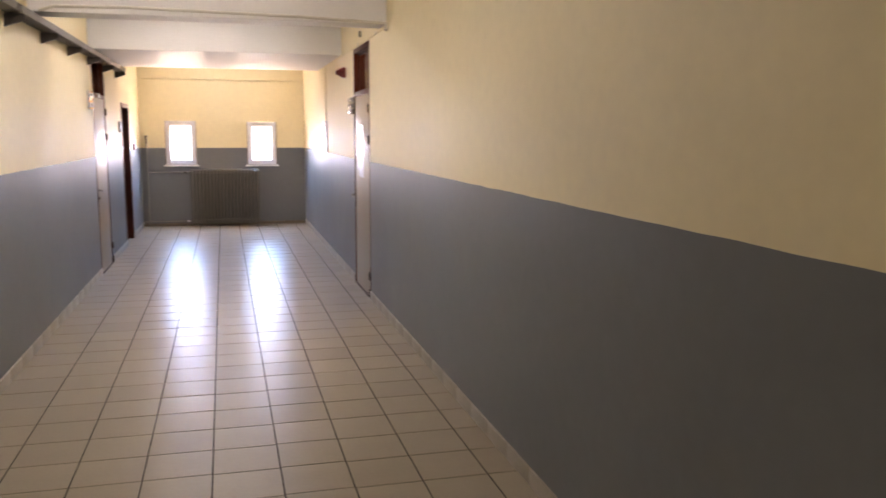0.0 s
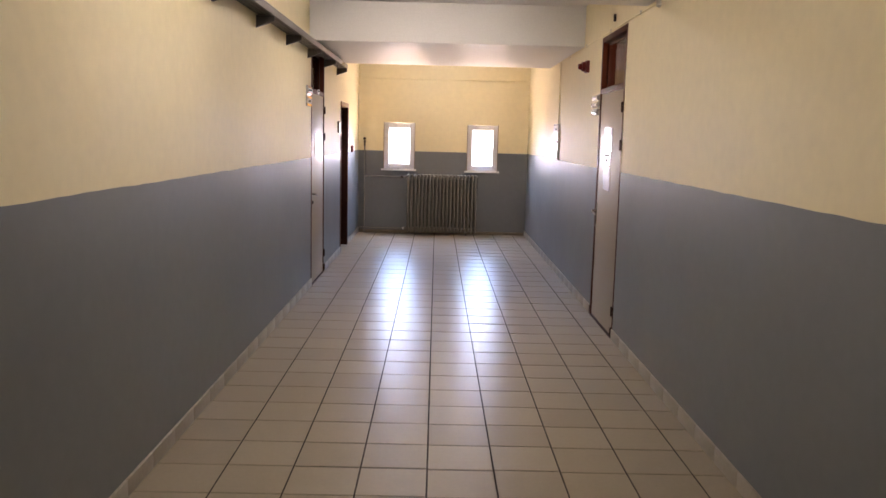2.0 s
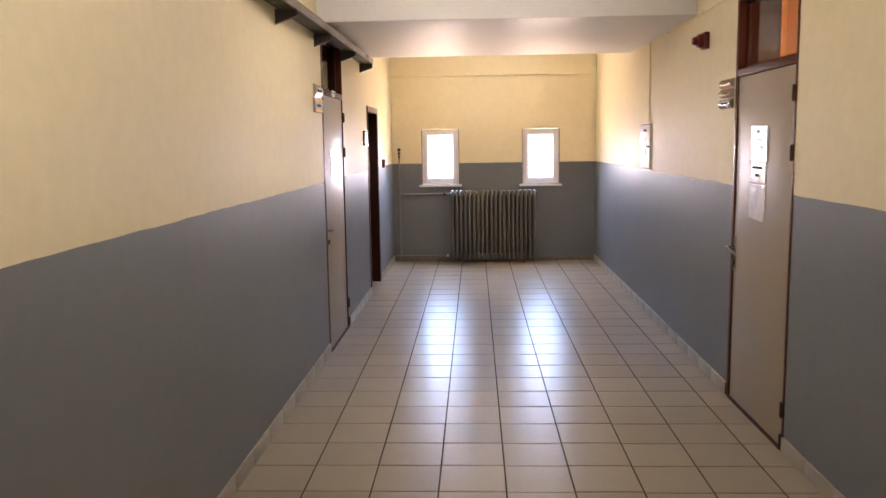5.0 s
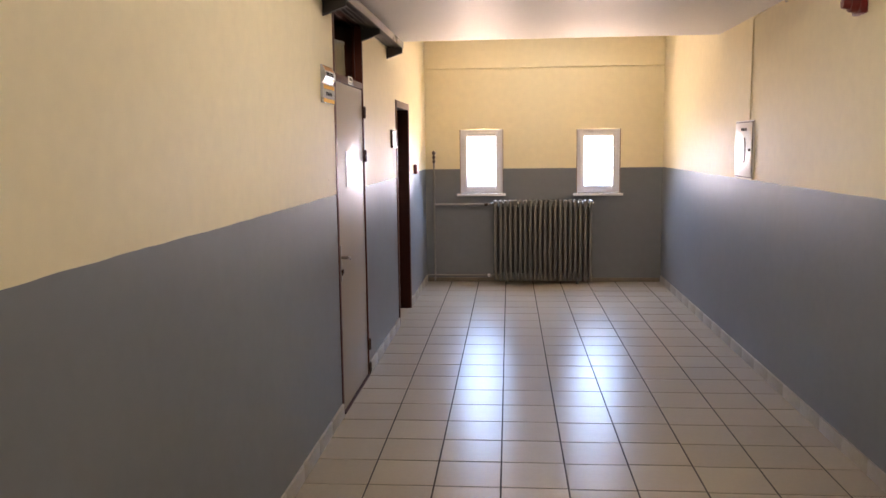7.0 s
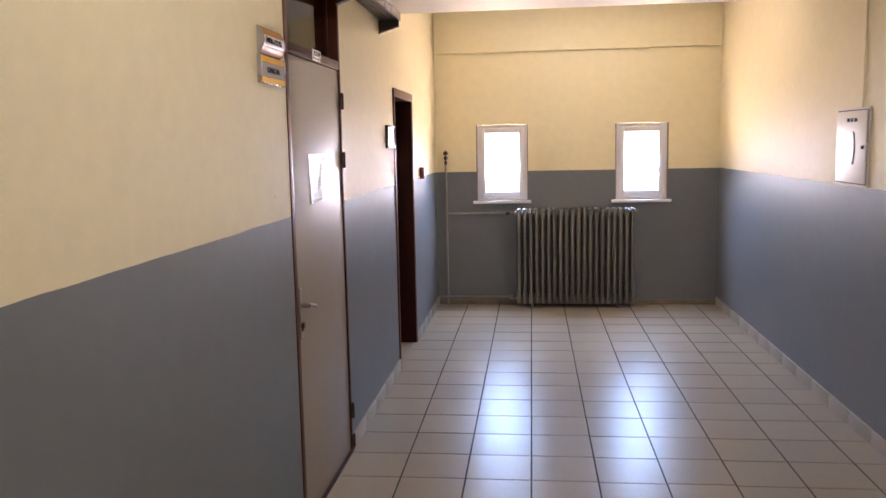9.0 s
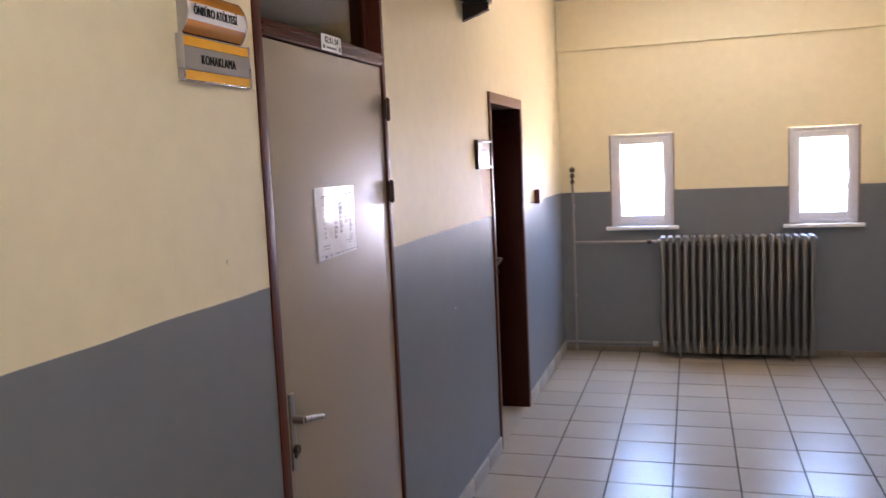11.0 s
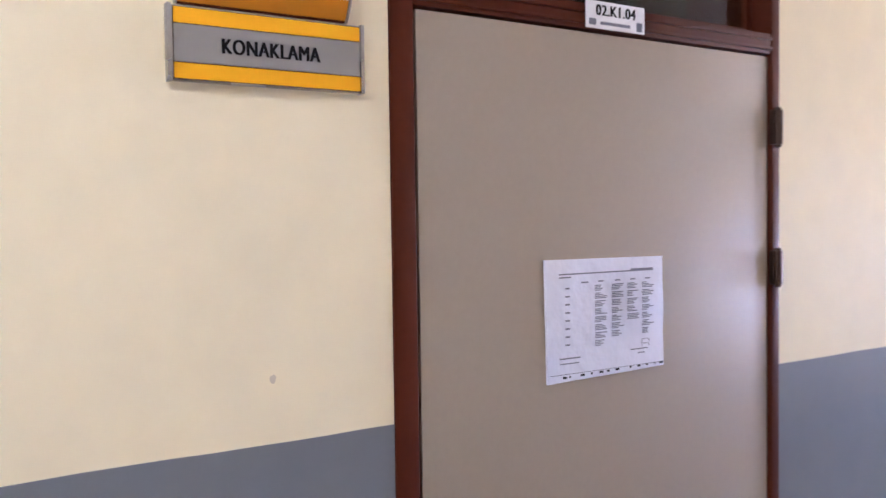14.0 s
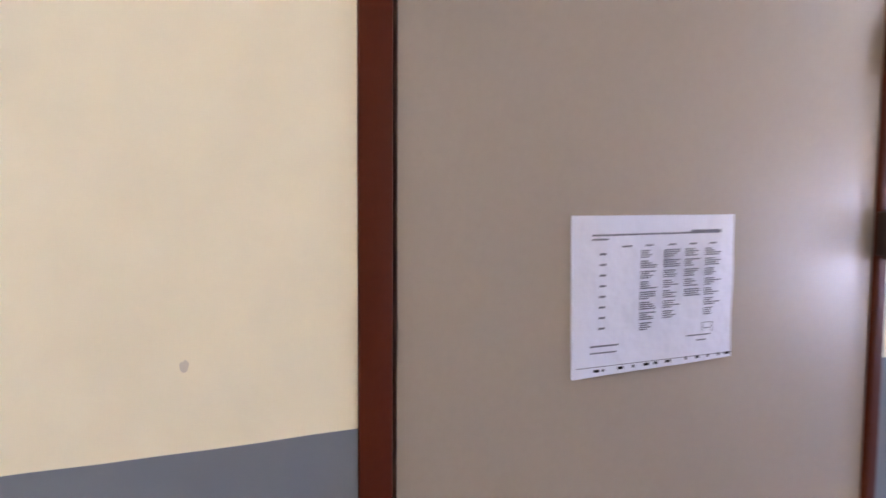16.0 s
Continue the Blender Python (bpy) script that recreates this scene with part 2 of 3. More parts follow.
def paint_edge(wall, x, side, y0, y1, seed):
    """The slightly uneven upper edge of the grey paint."""
    n = max(4, round((y1 - y0) / 0.06))
    top = [(y0 + (y1 - y0) * i / n, BAND + 0.0025 + 0.004 * noise.noise((i * 0.35, seed, 0.5)) + 0.0012 * noise.noise((i * 1.7, seed, 3.5))) for i in range(n + 1)]
    bm = bmesh.new()
    for (ya, za), (yb, zb) in zip(top[:-1], top[1:]):
        a, b = sorted((x + side * 0.0002, x + side * 0.0007))
        prism(bm, [(ya, BAND - 0.012), (yb, BAND - 0.012), (yb, zb), (ya, za)], 0, a, b)
    part("paint_edge", bm, GREY, wall, smooth=False)


for k, (ya, yb) in enumerate(((NEAR + 0.01, D1[0]), (D1[1], D3[0]), (D3[1], BACK - 0.001))):
    paint_edge(wall_left, LEFT, 1, ya, yb, 7.3 + k)
for k, (ya, yb) in enumerate(((NEAR + 0.01, D2[0]), (D2[1], BACK - 0.001))):
    paint_edge(wall_right, RIGHT, -1, ya, yb, 17.3 + k)
W1, W2 = (-1.02, -0.49, 1.11, 1.897), (0.413, 0.938, 1.105, 1.885)
end_boxes = [((LEFT, BACK, 0), (W1[0], BACK + THICK, TOP)), ((W1[1], BACK, 0), (W2[0], BACK + THICK, TOP)), ((W2[1], BACK, 0), (RIGHT, BACK + THICK, TOP))]
for w in (W1, W2):
    end_boxes += [((w[0], BACK, 0), (w[1], BACK + THICK, w[2])), ((w[0], BACK, w[3]), (w[1], BACK + THICK, TOP))]
structure("wall_back", wall_boxes(end_boxes), [YELLOW, GREY], "corridor end wall with two small windows, yellow over grey", "wall")
NW = (-0.95, 0.95, 1.1, 2.4)
structure("wall_near", wall_boxes([((LEFT, NEAR - THICK, 0), (NW[0], NEAR, TOP)), ((NW[1], NEAR - THICK, 0), (RIGHT, NEAR, TOP)), ((NW[0], NEAR - THICK, 0), (NW[1], NEAR, NW[2])), ((NW[0], NEAR - THICK, NW[3]), (NW[1], NEAR, TOP))]), [YELLOW, GREY], "plain corridor wall closing the near end", "wall")
lintel = slab((LEFT + 0.002, BACK - 0.035, 2.63), (RIGHT - 0.002, BACK - 0.001, HIGH), 0.004)
structure("trim", lintel, YELLOW, "slightly proud yellow plaster beam on the end wall", "trim")

ceil = bmesh.new()
box(ceil, (LEFT - THICK, NEAR - THICK, TOP + 0.002), (RIGHT + THICK, BACK + THICK, TOP + 0.2))
structure("ceiling_slab", ceil, WHITE, "white painted concrete slab", "ceiling")
ceil = bmesh.new()
box(ceil, (LEFT + 0.001, NEAR + 0.001, HIGH), (RIGHT - 0.001, BACK - 0.001, TOP))
structure("ceiling", ceil, WHITE, "white painted ceiling between the beams", "ceiling")
structure("ceiling_low", slab((LEFT + 0.001, 10.38, LOW), (RIGHT - 0.001, 13.1, HIGH - 0.001), 0.006), WHITE, "dropped white painted ceiling section", "ceiling")
structure("ceiling_beam", slab((LEFT + 0.001, 7.4, 2.655), (RIGHT - 0.001, 7.72, HIGH - 0.001), 0.008), WHITE, "white painted concrete beam across the corridor", "beam")
structure("ceiling_beam", slab((LEFT + 0.001, 2.2, 2.62), (RIGHT - 0.001, 2.52, HIGH - 0.001), 0.008), WHITE, "white painted concrete beam across the corridor", "beam")

floor = structure("floor", slab((LEFT - THICK, NEAR - THICK, -0.2), (RIGHT + THICK, BACK + THICK, -0.003)), GROUT, "corridor floor bed with dark tile joints", "floor")


# ---- rooms behind the doors, closed and plain ----
def side_room(name, x0, x1, y0, y1, hole):
    bm = bmesh.new()
    t = 0.1
    box(bm, (x0 - t, y0 - t, -0.1), (x1 + t, y1 + t, 0))
    box(bm, (x0 - t, y0 - t, 3.0), (x1 + t, y1 + t, 3.1))
    box(bm, (x0 - t, y0 - t, 0), (x1 + t, y0, 3.0))
    box(bm, (x0 - t, y1, 0), (x1 + t, y1 + t, 3.0))
    if hole < 0:
        box(bm, (x0 - t, y0, 0), (x0, y1, 3.0))
    else:
        box(bm, (x1, y0, 0), (x1 + t, y1, 3.0))
    return structure(name, bm, ROOMDARK, "plain walls of the room behind the door, coloured dark for dimness", "wall")


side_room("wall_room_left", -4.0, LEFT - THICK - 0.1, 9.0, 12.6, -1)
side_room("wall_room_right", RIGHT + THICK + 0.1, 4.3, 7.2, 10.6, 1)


# ---- unseen ceiling lights in the bays ----
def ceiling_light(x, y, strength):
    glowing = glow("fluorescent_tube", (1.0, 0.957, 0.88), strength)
    lamp = thing("ceiling_light", (x, y, HIGH - 0.09), "unseen twin-tube fluorescent batten under the ceiling, lighting its bay", "ceiling light", "ceiling lights in the bays")
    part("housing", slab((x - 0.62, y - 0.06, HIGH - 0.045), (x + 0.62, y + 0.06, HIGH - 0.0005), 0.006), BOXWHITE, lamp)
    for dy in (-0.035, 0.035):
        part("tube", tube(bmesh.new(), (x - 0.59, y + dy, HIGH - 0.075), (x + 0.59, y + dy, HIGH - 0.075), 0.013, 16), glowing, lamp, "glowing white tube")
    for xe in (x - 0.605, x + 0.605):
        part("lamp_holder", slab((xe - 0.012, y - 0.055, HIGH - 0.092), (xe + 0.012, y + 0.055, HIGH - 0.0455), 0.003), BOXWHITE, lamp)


# the one at y 14.5 is an added fill that brightens the end wall
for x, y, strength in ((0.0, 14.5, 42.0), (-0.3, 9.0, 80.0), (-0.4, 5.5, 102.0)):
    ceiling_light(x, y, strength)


# ---- end windows ----
def window(name, w, handle):
    x0, x1, z0, z1 = w
    win = thing(name, ((x0 + x1) / 2, BACK + 0.08, z0), "small white plastic window, glaring with daylight", "window", kind="structure")
    y0, y1 = BACK + 0.035, BACK + 0.095
    g = 0.002
    bm = bmesh.new()
    fw = 0.04
    for a, b in (((x0 + g, z0 + g), (x0 + fw, z1 - g)), ((x1 - fw, z0 + g), (x1 - g, z1 - g)), ((x0 + fw, z0 + g), (x1 - fw, z0 + fw)), ((x0 + fw, z1 - fw), (x1 - fw, z1 - g))):
        box(bm, (a[0], y0, a[1]), (b[0], y1, b[1]), 0.004)
    part("window_frame", bm, PVC, win)
    bm = bmesh.new()
    s, sw = fw - 0.006, 0.056
    X0, X1, Z0, Z1 = x0 + s, x1 - s, z0 + s, z1 - s
    for a, b in (((X0, Z0), (X0 + sw, Z1)), ((X1 - sw, Z0), (X1, Z1)), ((X0 + sw, Z0), (X1 - sw, Z0 + sw)), ((X0 + sw, Z1 - sw), (X1 - sw, Z1))):
        box(bm, (a[0], y0 - 0.014, a[1]), (b[0], y1 - 0.012, b[1]), 0.007)
    part("sash", bm, PVC, win)
    # strips down both sides stand in for the reveal's shadow line
    bm = bmesh.new()
    for a, b in (((x0 - 0.004, z0), (x0 + 0.005, z1)), ((x1 - 0.005, z0), (x1 + 0.004, z1))):
        box(bm, (a[0], BACK - 0.003, a[1]), (b[0], BACK + 0.034, b[1]), 0.002)
    part("edge_shade", bm, EDGESHADE, win, "brownish strip painting the shadow line along the frame")
    pane = part("pane", slab((X0 + sw - 0.004, y0 + 0.02, Z0 + sw - 0.004), (X1 - sw + 0.004, y0 + 0.026, Z1 - sw + 0.004)), GLASS, win, "clear glass pane")
    pane.visible_shadow = False
    bm = bmesh.new()
    hx, hz = X1 - sw / 2, (z0 + z1) / 2
    box(bm, (hx - 0.014, y0 - 0.024, hz - 0.035), (hx + 0.014, y0 - 0.0135, hz + 0.035), 0.003)
    box(bm, (hx - 0.009, y0 - 0.05, hz - 0.012), (hx + 0.009, y0 - 0.024, hz + 0.012), 0.003)
    if handle:
        prism(bm, [(hx - 0.008, hz + 0.01), (hx + 0.01, hz + 0.012), (hx - 0.035, hz - 0.11), (hx - 0.052, hz - 0.105)], 1, y0 - 0.05, y0 - 0.036)
    else:
        box(bm, (hx - 0.009, y0 - 0.05, hz - 0.12), (hx + 0.009, y0 - 0.036, hz), 0.004)
    part("window_handle", bm, PVC, win, "white plastic turn handle")
    part("window_sill", slab((x0 - 0.04, BACK - 0.05, z0 - 0.032), (x1 + 0.035, BACK - 0.001, z0 - 0.003), 0.005), SILL, win, "projecting white stone sill")
    return win


window("window_1", W1, False)
window("window_2", W2, True)
# unseen window, added as an opening for the near-end fill
nw = thing("window_3", (0, NEAR, NW[2]), "unseen window added at the near end for the fill lamp", "window", kind="structure")
bm = bmesh.new()
for a, b in (((NW[0], NW[2]), (NW[0] + 0.06, NW[3])), ((NW[1] - 0.06, NW[2]), (NW[1], NW[3])), ((NW[0] + 0.06, NW[2]), (NW[1] - 0.06, NW[2] + 0.06)), ((NW[0] + 0.06, NW[3] - 0.06), (NW[1] - 0.06, NW[3])), ((-0.03, NW[2] + 0.06), (0.03, NW[3] - 0.06))):
    box(bm, (a[0] + 0.001, NEAR - 0.1, a[1] + 0.001), (b[0] - 0.001, NEAR - 0.04, b[1] - 0.001))
part("window_frame", bm, PVC, nw)
structure("backdrop", slab((-6, BACK + 2.5, -3), (6, BACK + 2.52, 7)), OUTSIDE, "glaring white daylight outside the windows", "backdrop")


# ---- doors ----
def hinge(name, x, y, z, h, side, parent):
    bm = bmesh.new()
    tube(bm, (x, y, z - h / 2), (x, y, z + h / 2), 0.0095, 12)
    tube(bm, (x, y, z - h / 2 - 0.006), (x, y, z - h / 2), 0.007, 10)
    tube(bm, (x, y, z + h / 2), (x, y, z + h / 2 + 0.006), 0.007, 10)
    box(bm, (min(x, x - side * 0.012), y - 0.016, z - h / 2), (max(x, x - side * 0.012), y + 0.016, z + h / 2), 0.002)
    return part(name, bm, HINGE, parent, "dark metal hinge barrel")


def lever_set(y, z, wall, side, toward, door, plate_mat=CHROME, zlow=0.86, zhigh=1.09):
    """A back plate with a lever and a lock cylinder. wall: the leaf's face; side: which way it faces; toward: the lever's way along y."""
    def xs(a, b):
        return (min(wall + side * a, wall + side * b), max(wall + side * a, wall + side * b))
    a, b = xs(0.0005, 0.008)
    plate = part("handle_plate", slab((a, y - 0.015, zlow), (b, y + 0.015, zhigh), 0.003), plate_mat, door, "long metal handle plate")
    bm = bmesh.new()
    tube(bm, (wall + side * 0.006, y, z), (wall + side * 0.044, y, z), 0.011)
    pts = [(0.042, 0.0, 0.0), (0.046, 0.025, -0.003), (0.046, 0.07, -0.012), (0.044, 0.105, -0.022), (0.040, 0.13, -0.028)]
    for i in range(4):
        p, q = pts[i], pts[i + 1]
        tube(bm, (wall + side * p[0], y + toward * p[1], z + p[2]), (wall + side * q[0], y + toward * q[1], z + q[2]), 0.0105 - 0.001 * i, 12, 0.0095 - 0.001 * i)
    part("lever", bm, CHROME, plate, "polished lever handle")
    bm = bmesh.new()
    tube(bm, (wall + side * 0.006, y, z - 0.09), (wall + side * 0.02, y, z - 0.09), 0.014)
    box(bm, (xs(0.006, 0.014)[0], y - 0.007, z - 0.115), (xs(0.006, 0.014)[1], y + 0.007, z - 0.09), 0.002)
    part("lock_cylinder", bm, HINGE, plate, "dark lock cylinder")


def transom_door(name, wall, side, y0, y1, hinge_at_high_y, label, leaf_top=2.108, jamb=0.046):
    """A laminated leaf in a brown steel frame with a glazed light above."""
    base = (wall, (y0 + y1) / 2, 0)
    door = thing(name, base, label, "door", kind="structure")
    out, back = wall + side * 0.004, wall - side * 0.245
    xa, xb = min(out, back), max(out, back)
    g = 0.001
    ja, jb = (jamb, jamb - 0.018) if hinge_at_high_y else (jamb - 0.018, jamb)
    for a, b in ((y0 + g, y0 + ja), (y1 - jb, y1 - g)):
        part("door_jamb", slab((xa, a, 0.0), (xb, b, TRANSOM - g), 0.003), BROWN, door)
    part("door_head", slab((xa + 0.001, y0 + ja, TRANSOM - 0.05), (xb - 0.001, y1 - jb, TRANSOM - g), 0.003), BROWN, door)
    part("transom_bar", slab((xa + 0.001, y0 + ja, leaf_top + 0.004), (xb - 0.001, y1 - jb, leaf_top + 0.05), 0.004), BROWN, door)
    for zb in (leaf_top + 0.012, leaf_top + 0.034):
        xs = sorted((wall + side * 0.002, wall + side * 0.008))
        part("bar_bead", slab((xs[0], y0 + ja, zb), (xs[1], y1 - jb, zb + 0.007), 0.002), BROWN, door)
    # glazing beads and the pane
    xg = wall - side * 0.06
    bm = bmesh.new()
    a, b, z0, z1 = y0 + ja, y1 - jb, leaf_top + 0.05, TRANSOM - 0.05
    for lo, hi in (((a, z0), (a + 0.02, z1)), ((b - 0.02, z0), (b, z1)), ((a + 0.02, z0), (b - 0.02, z0 + 0.02)), ((a + 0.02, z1 - 0.02), (b - 0.02, z1))):
        box(bm, (xg - 0.012, lo[0], lo[1]), (xg + 0.012, hi[0], hi[1]), 0.003)
    part("glazing_bead", bm, BROWN, door)
    part("pane", slab((xg - 0.002, a + 0.012, z0 + 0.012), (xg + 0.002, b - 0.012, z1 - 0.012)), DARKGLASS, door, "dark glass transom pane")
    lx = wall - side * 0.004
    xs = sorted((lx, lx - side * 0.04))
    part("door_leaf", slab((xs[0], y0 + jamb + (0.008 if hinge_at_high_y else -0.014), 0.012), (xs[1], y1 - jamb - (-0.014 if hinge_at_high_y else 0.008), leaf_top), 0.002), LEAF, door, "beige laminated door leaf")
    bm = slab((min(wall - side * 0.05, back), y0 + ja, 0.0005), (max(wall - side * 0.05, back), y1 - jb, leaf_top))
    part("door_stop", bm, BROWN, door, "dark rebate behind the leaf")
    part("threshold", slab((min(wall - side * 0.05, wall + side * 0.012), y0 + ja + 0.001, 0.0005), (max(wall - side * 0.05, wall + side * 0.012), y1 - jb - 0.001, 0.010)), DARKWOOD, door)
    hy = y1 - 0.016 if hinge_at_high_y else y0 + 0.016
    for z in (1.95, 1.637, 0.235, 0.06):
        hinge("hinge", wall + side * 0.012, hy, z, 0.076 if z > 0.1 else 0.066, side, door)
    ly = y0 + jamb + 0.032 if hinge_at_high_y else y1 - jamb - 0.032
    lever_set(ly, 1.012, lx, side, 1 if hinge_at_high_y else -1, door)
    return door


transom_door("door_1", LEFT, 1, *D1, True, "closed beige laminate door in brown frame with dark transom")
transom_door("door_2", RIGHT, -1, *D2, False, "closed beige laminate door in brown frame with glazed transom", 2.1)


def dark_door():
    y0, y1 = D3
    door = thing("door_3", (LEFT, (y0 + y1) / 2, 0), "closed dark brown wooden door deep in its lining", "door", kind="structure")
    xi, xo = LEFT - 0.235, LEFT + 0.010
    t = 0.035
    for a, b in ((y0 + 0.001, y0 + t), (y1 - t, y1 - 0.001)):
        part("lining", slab((xi, a, 0.001), (xo - 0.004, b, DARKTOP - 0.001), 0.002), DARKWOOD, door)
    part("lining", slab((xi + 0.001, y0 + t, DARKTOP - 0.06), (xo - 0.005, y1 - t, DARKTOP - 0.001), 0.002), DARKWOOD, door)
    part("casing", slab((xo - 0.0035, y0 + 0.002, DARKTOP - 0.065), (xo + 0.004, y1 - 0.002, DARKTOP - 0.002), 0.002), EDGEWOOD, door, "mid-brown head casing")
    for a, b in ((y0 + 0.002, y0 + 0.022), (y1 - 0.022, y1 - 0.002)):
        part("casing", slab((xo - 0.0035, a, 0.002), (xo + 0.003, b, DARKTOP - 0.066), 0.002), EDGEWOOD, door)
    lf = LEFT - 0.185
    part("door_leaf", slab((lf - 0.04, y0 + t + 0.002, 0.008), (lf, y1 - t - 0.002, DARKTOP - 0.063), 0.002), EDGEWOOD, door, "plain brown wooden leaf")
    lever_set(y1 - t - 0.06, 1.06, lf, 1, -1, door, HINGE, 0.93, 1.2)
    part("threshold", slab((lf + 0.001, y0 + t + 0.001, -0.001), (LEFT - 0.001, y1 - t - 0.001, 0.002)), TILE, door, "beige floor tile in the doorway")


dark_door()


# ---- radiator and its pipes ----
def radiator():
    x0, pitch, count = -0.612, 0.0606, 20
    z0, z1, y0, y1 = 0.045, 1.03, BACK - 0.235, BACK - 0.035
    rad = thing("radiator", (0, BACK - 0.11, 0.0), "grey enamelled cast-iron column radiator under the windows", "radiator")
    bm = bmesh.new()
    w = 0.0165
    for k in range(4):
        yy = y0 + 0.022 + k * (y1 - y0 - 0.044) / 3
        box(bm, (-w, yy - 0.022, z0 + 0.05), (w, yy + 0.022, z1 - 0.05), 0.012)
    # web and rear fin take the shade colour, so the gaps come out dark
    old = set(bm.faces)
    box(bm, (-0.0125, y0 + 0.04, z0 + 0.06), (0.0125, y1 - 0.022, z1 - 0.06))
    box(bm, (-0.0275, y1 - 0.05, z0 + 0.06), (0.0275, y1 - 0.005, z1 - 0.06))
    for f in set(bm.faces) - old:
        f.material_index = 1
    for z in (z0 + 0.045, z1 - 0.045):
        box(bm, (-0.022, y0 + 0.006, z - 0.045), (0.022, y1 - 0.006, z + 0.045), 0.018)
    first = part("section", bm, [IRON, GAPSHADE], rad)
    first.location = Vector((x0 + pitch / 2, (y0 + y1) / 2, z0)) - WHERE[rad.name]
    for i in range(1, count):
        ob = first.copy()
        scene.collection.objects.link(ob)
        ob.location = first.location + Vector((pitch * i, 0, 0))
    for z in (z0 + 0.045, z1 - 0.045):
        bm = tube(bmesh.new(), (x0 - 0.012, (y0 + y1) / 2, z), (x0 + pitch * count + 0.012, (y0 + y1) / 2, z), 0.022)
        part("header_pipe", bm, IRON, rad)
    for x in (-0.45, 0.42):
        bm = bmesh.new()
        box(bm, (x - 0.012, y0 + 0.02, 0.0), (x + 0.012, BACK - 0.002, 0.046), 0.003)
        part("foot", bm, IRON, rad, "low iron foot")
    pipes = thing("heating_pipe", (-1.345, BACK - 0.035, 0), "thin painted heating pipes along the end wall", "pipe")
    r, y = 0.011, BACK - 0.032
    part("riser", tube(bmesh.new(), (-1.345, y, 0), (-1.345, y, 1.5), r), PIPE, pipes)
    bm = tube(bmesh.new(), (-1.345, y, 0.975), (-0.66, y, 0.975), r)
    tube(bm, (-0.66, y, 0.975), (-0.625, (y0 + y1) / 2, 0.985), r)
    part("feed_pipe", bm, PIPE, pipes)
    bm = tube(bmesh.new(), (-1.44, y, 0.085), (-0.66, y, 0.085), r)
    tube(bm, (-0.66, y, 0.085), (-0.625, (y0 + y1) / 2, 0.09), r)
    part("return_pipe", bm, PIPE, pipes)
    for z, rr in ((1.515, 0.017), (1.565, 0.020), (1.615, 0.024)):
        bm = tube(bmesh.new(), (-1.345, y, z - 0.022), (-1.345, y, z + 0.012), rr)
        tube(bm, (-1.345, y, z + 0.012), (-1.345, y, z + 0.026), 0.009)
        part("valve", bm, VALVE, pipes, "dark brass air valve")
    for x, z, m in ((-0.70, 0.975, VALVE), (-0.665, 0.085, PVC)):
        bm = tube(bmesh.new(), (x - 0.02, y, z), (x + 0.02, y, z), 0.018)
        tube(bm, (x, y, z), (x, y - 0.045, z), 0.016)
        part("radiator_valve", bm, m, pipes, "radiator valve")
    for z in (0.5, 1.3):
        part("pipe_clip", slab((-1.36, BACK - 0.03, z - 0.008), (-1.33, BACK - 0.001, z + 0.008), 0.002), PIPE, pipes)


radiator()


# ---- cable tray on the left wall ----
def cable_tray():
    w, y0, y1, z0, z1 = 0.135, -1.0, 12.76, 2.545, 2.592
    tray = thing("cable_tray", (LEFT + w / 2, (y0 + y1) / 2, z0), "galvanised cable tray on triangular wall brackets", "cable tray")
    for xa, name in ((LEFT + 0.012, "inner_rail"), (LEFT + w - 0.004, "outer_rail")):
        bm = slab((xa, y0, z0), (xa + 0.004, y1, z1))
        box(bm, (xa - 0.004, y0, z1), (xa + 0.008, y1, z1 + 0.004), 0.001)
        part(name, bm, STEEL, tray, "bright folded rail")
    bm = bmesh.new()
    y = y0 + 0.01
    while y < y1 - 0.03:
        box(bm, (LEFT + 0.016, y, z0 - 0.003), (LEFT + w - 0.0045, y + 0.026, z0 + 0.001))
        y += 0.044
    for k in range(4):
        xk = LEFT + 0.018 + k * 0.033
        box(bm, (xk, y0, z0 - 0.004), (xk + 0.007, y1, z0 - 0.0005))
    part("tray_bottom", bm, TRAYDARK, tray, "dull slotted tray bottom", smooth=False)
    bm = bmesh.new()
    for k, (dx, rr) in enumerate(((0.03, 0.008), (0.052, 0.011), (0.08, 0.007), (0.1, 0.009))):
        tube(bm, (LEFT + dx, y0, z0 + 0.002 + rr), (LEFT + dx, y1 - 0.1 - 0.05 * k, z0 + 0.002 + rr), rr, 8)
    part("cable", bm, BLACK, tray, "bundle of dark cables")
    y = 12.66
    while y > y0:
        bm = bmesh.new()
        prism(bm, [(LEFT + 0.001, 2.45), (LEFT + w + 0.004, 2.497), (LEFT + w + 0.004, z0 - 0.004), (LEFT + 0.001, z0 - 0.004)], 1, y - 0.002, y + 0.002)
        prism(bm, [(LEFT + 0.001, 2.45), (LEFT + w + 0.004, 2.497), (LEFT + w + 0.004, 2.5), (LEFT + 0.001, 2.453)], 1, y - 0.02, y + 0.02)
        box(bm, (LEFT + 0.001, y - 0.02, z0 - 0.008), (LEFT + w + 0.004, y + 0.02, z0 - 0.0045))
        part("bracket", bm, TRAYDARK, tray, "dull triangular sheet-steel bracket", smooth=False)
        y -= 1.2


cable_tray()


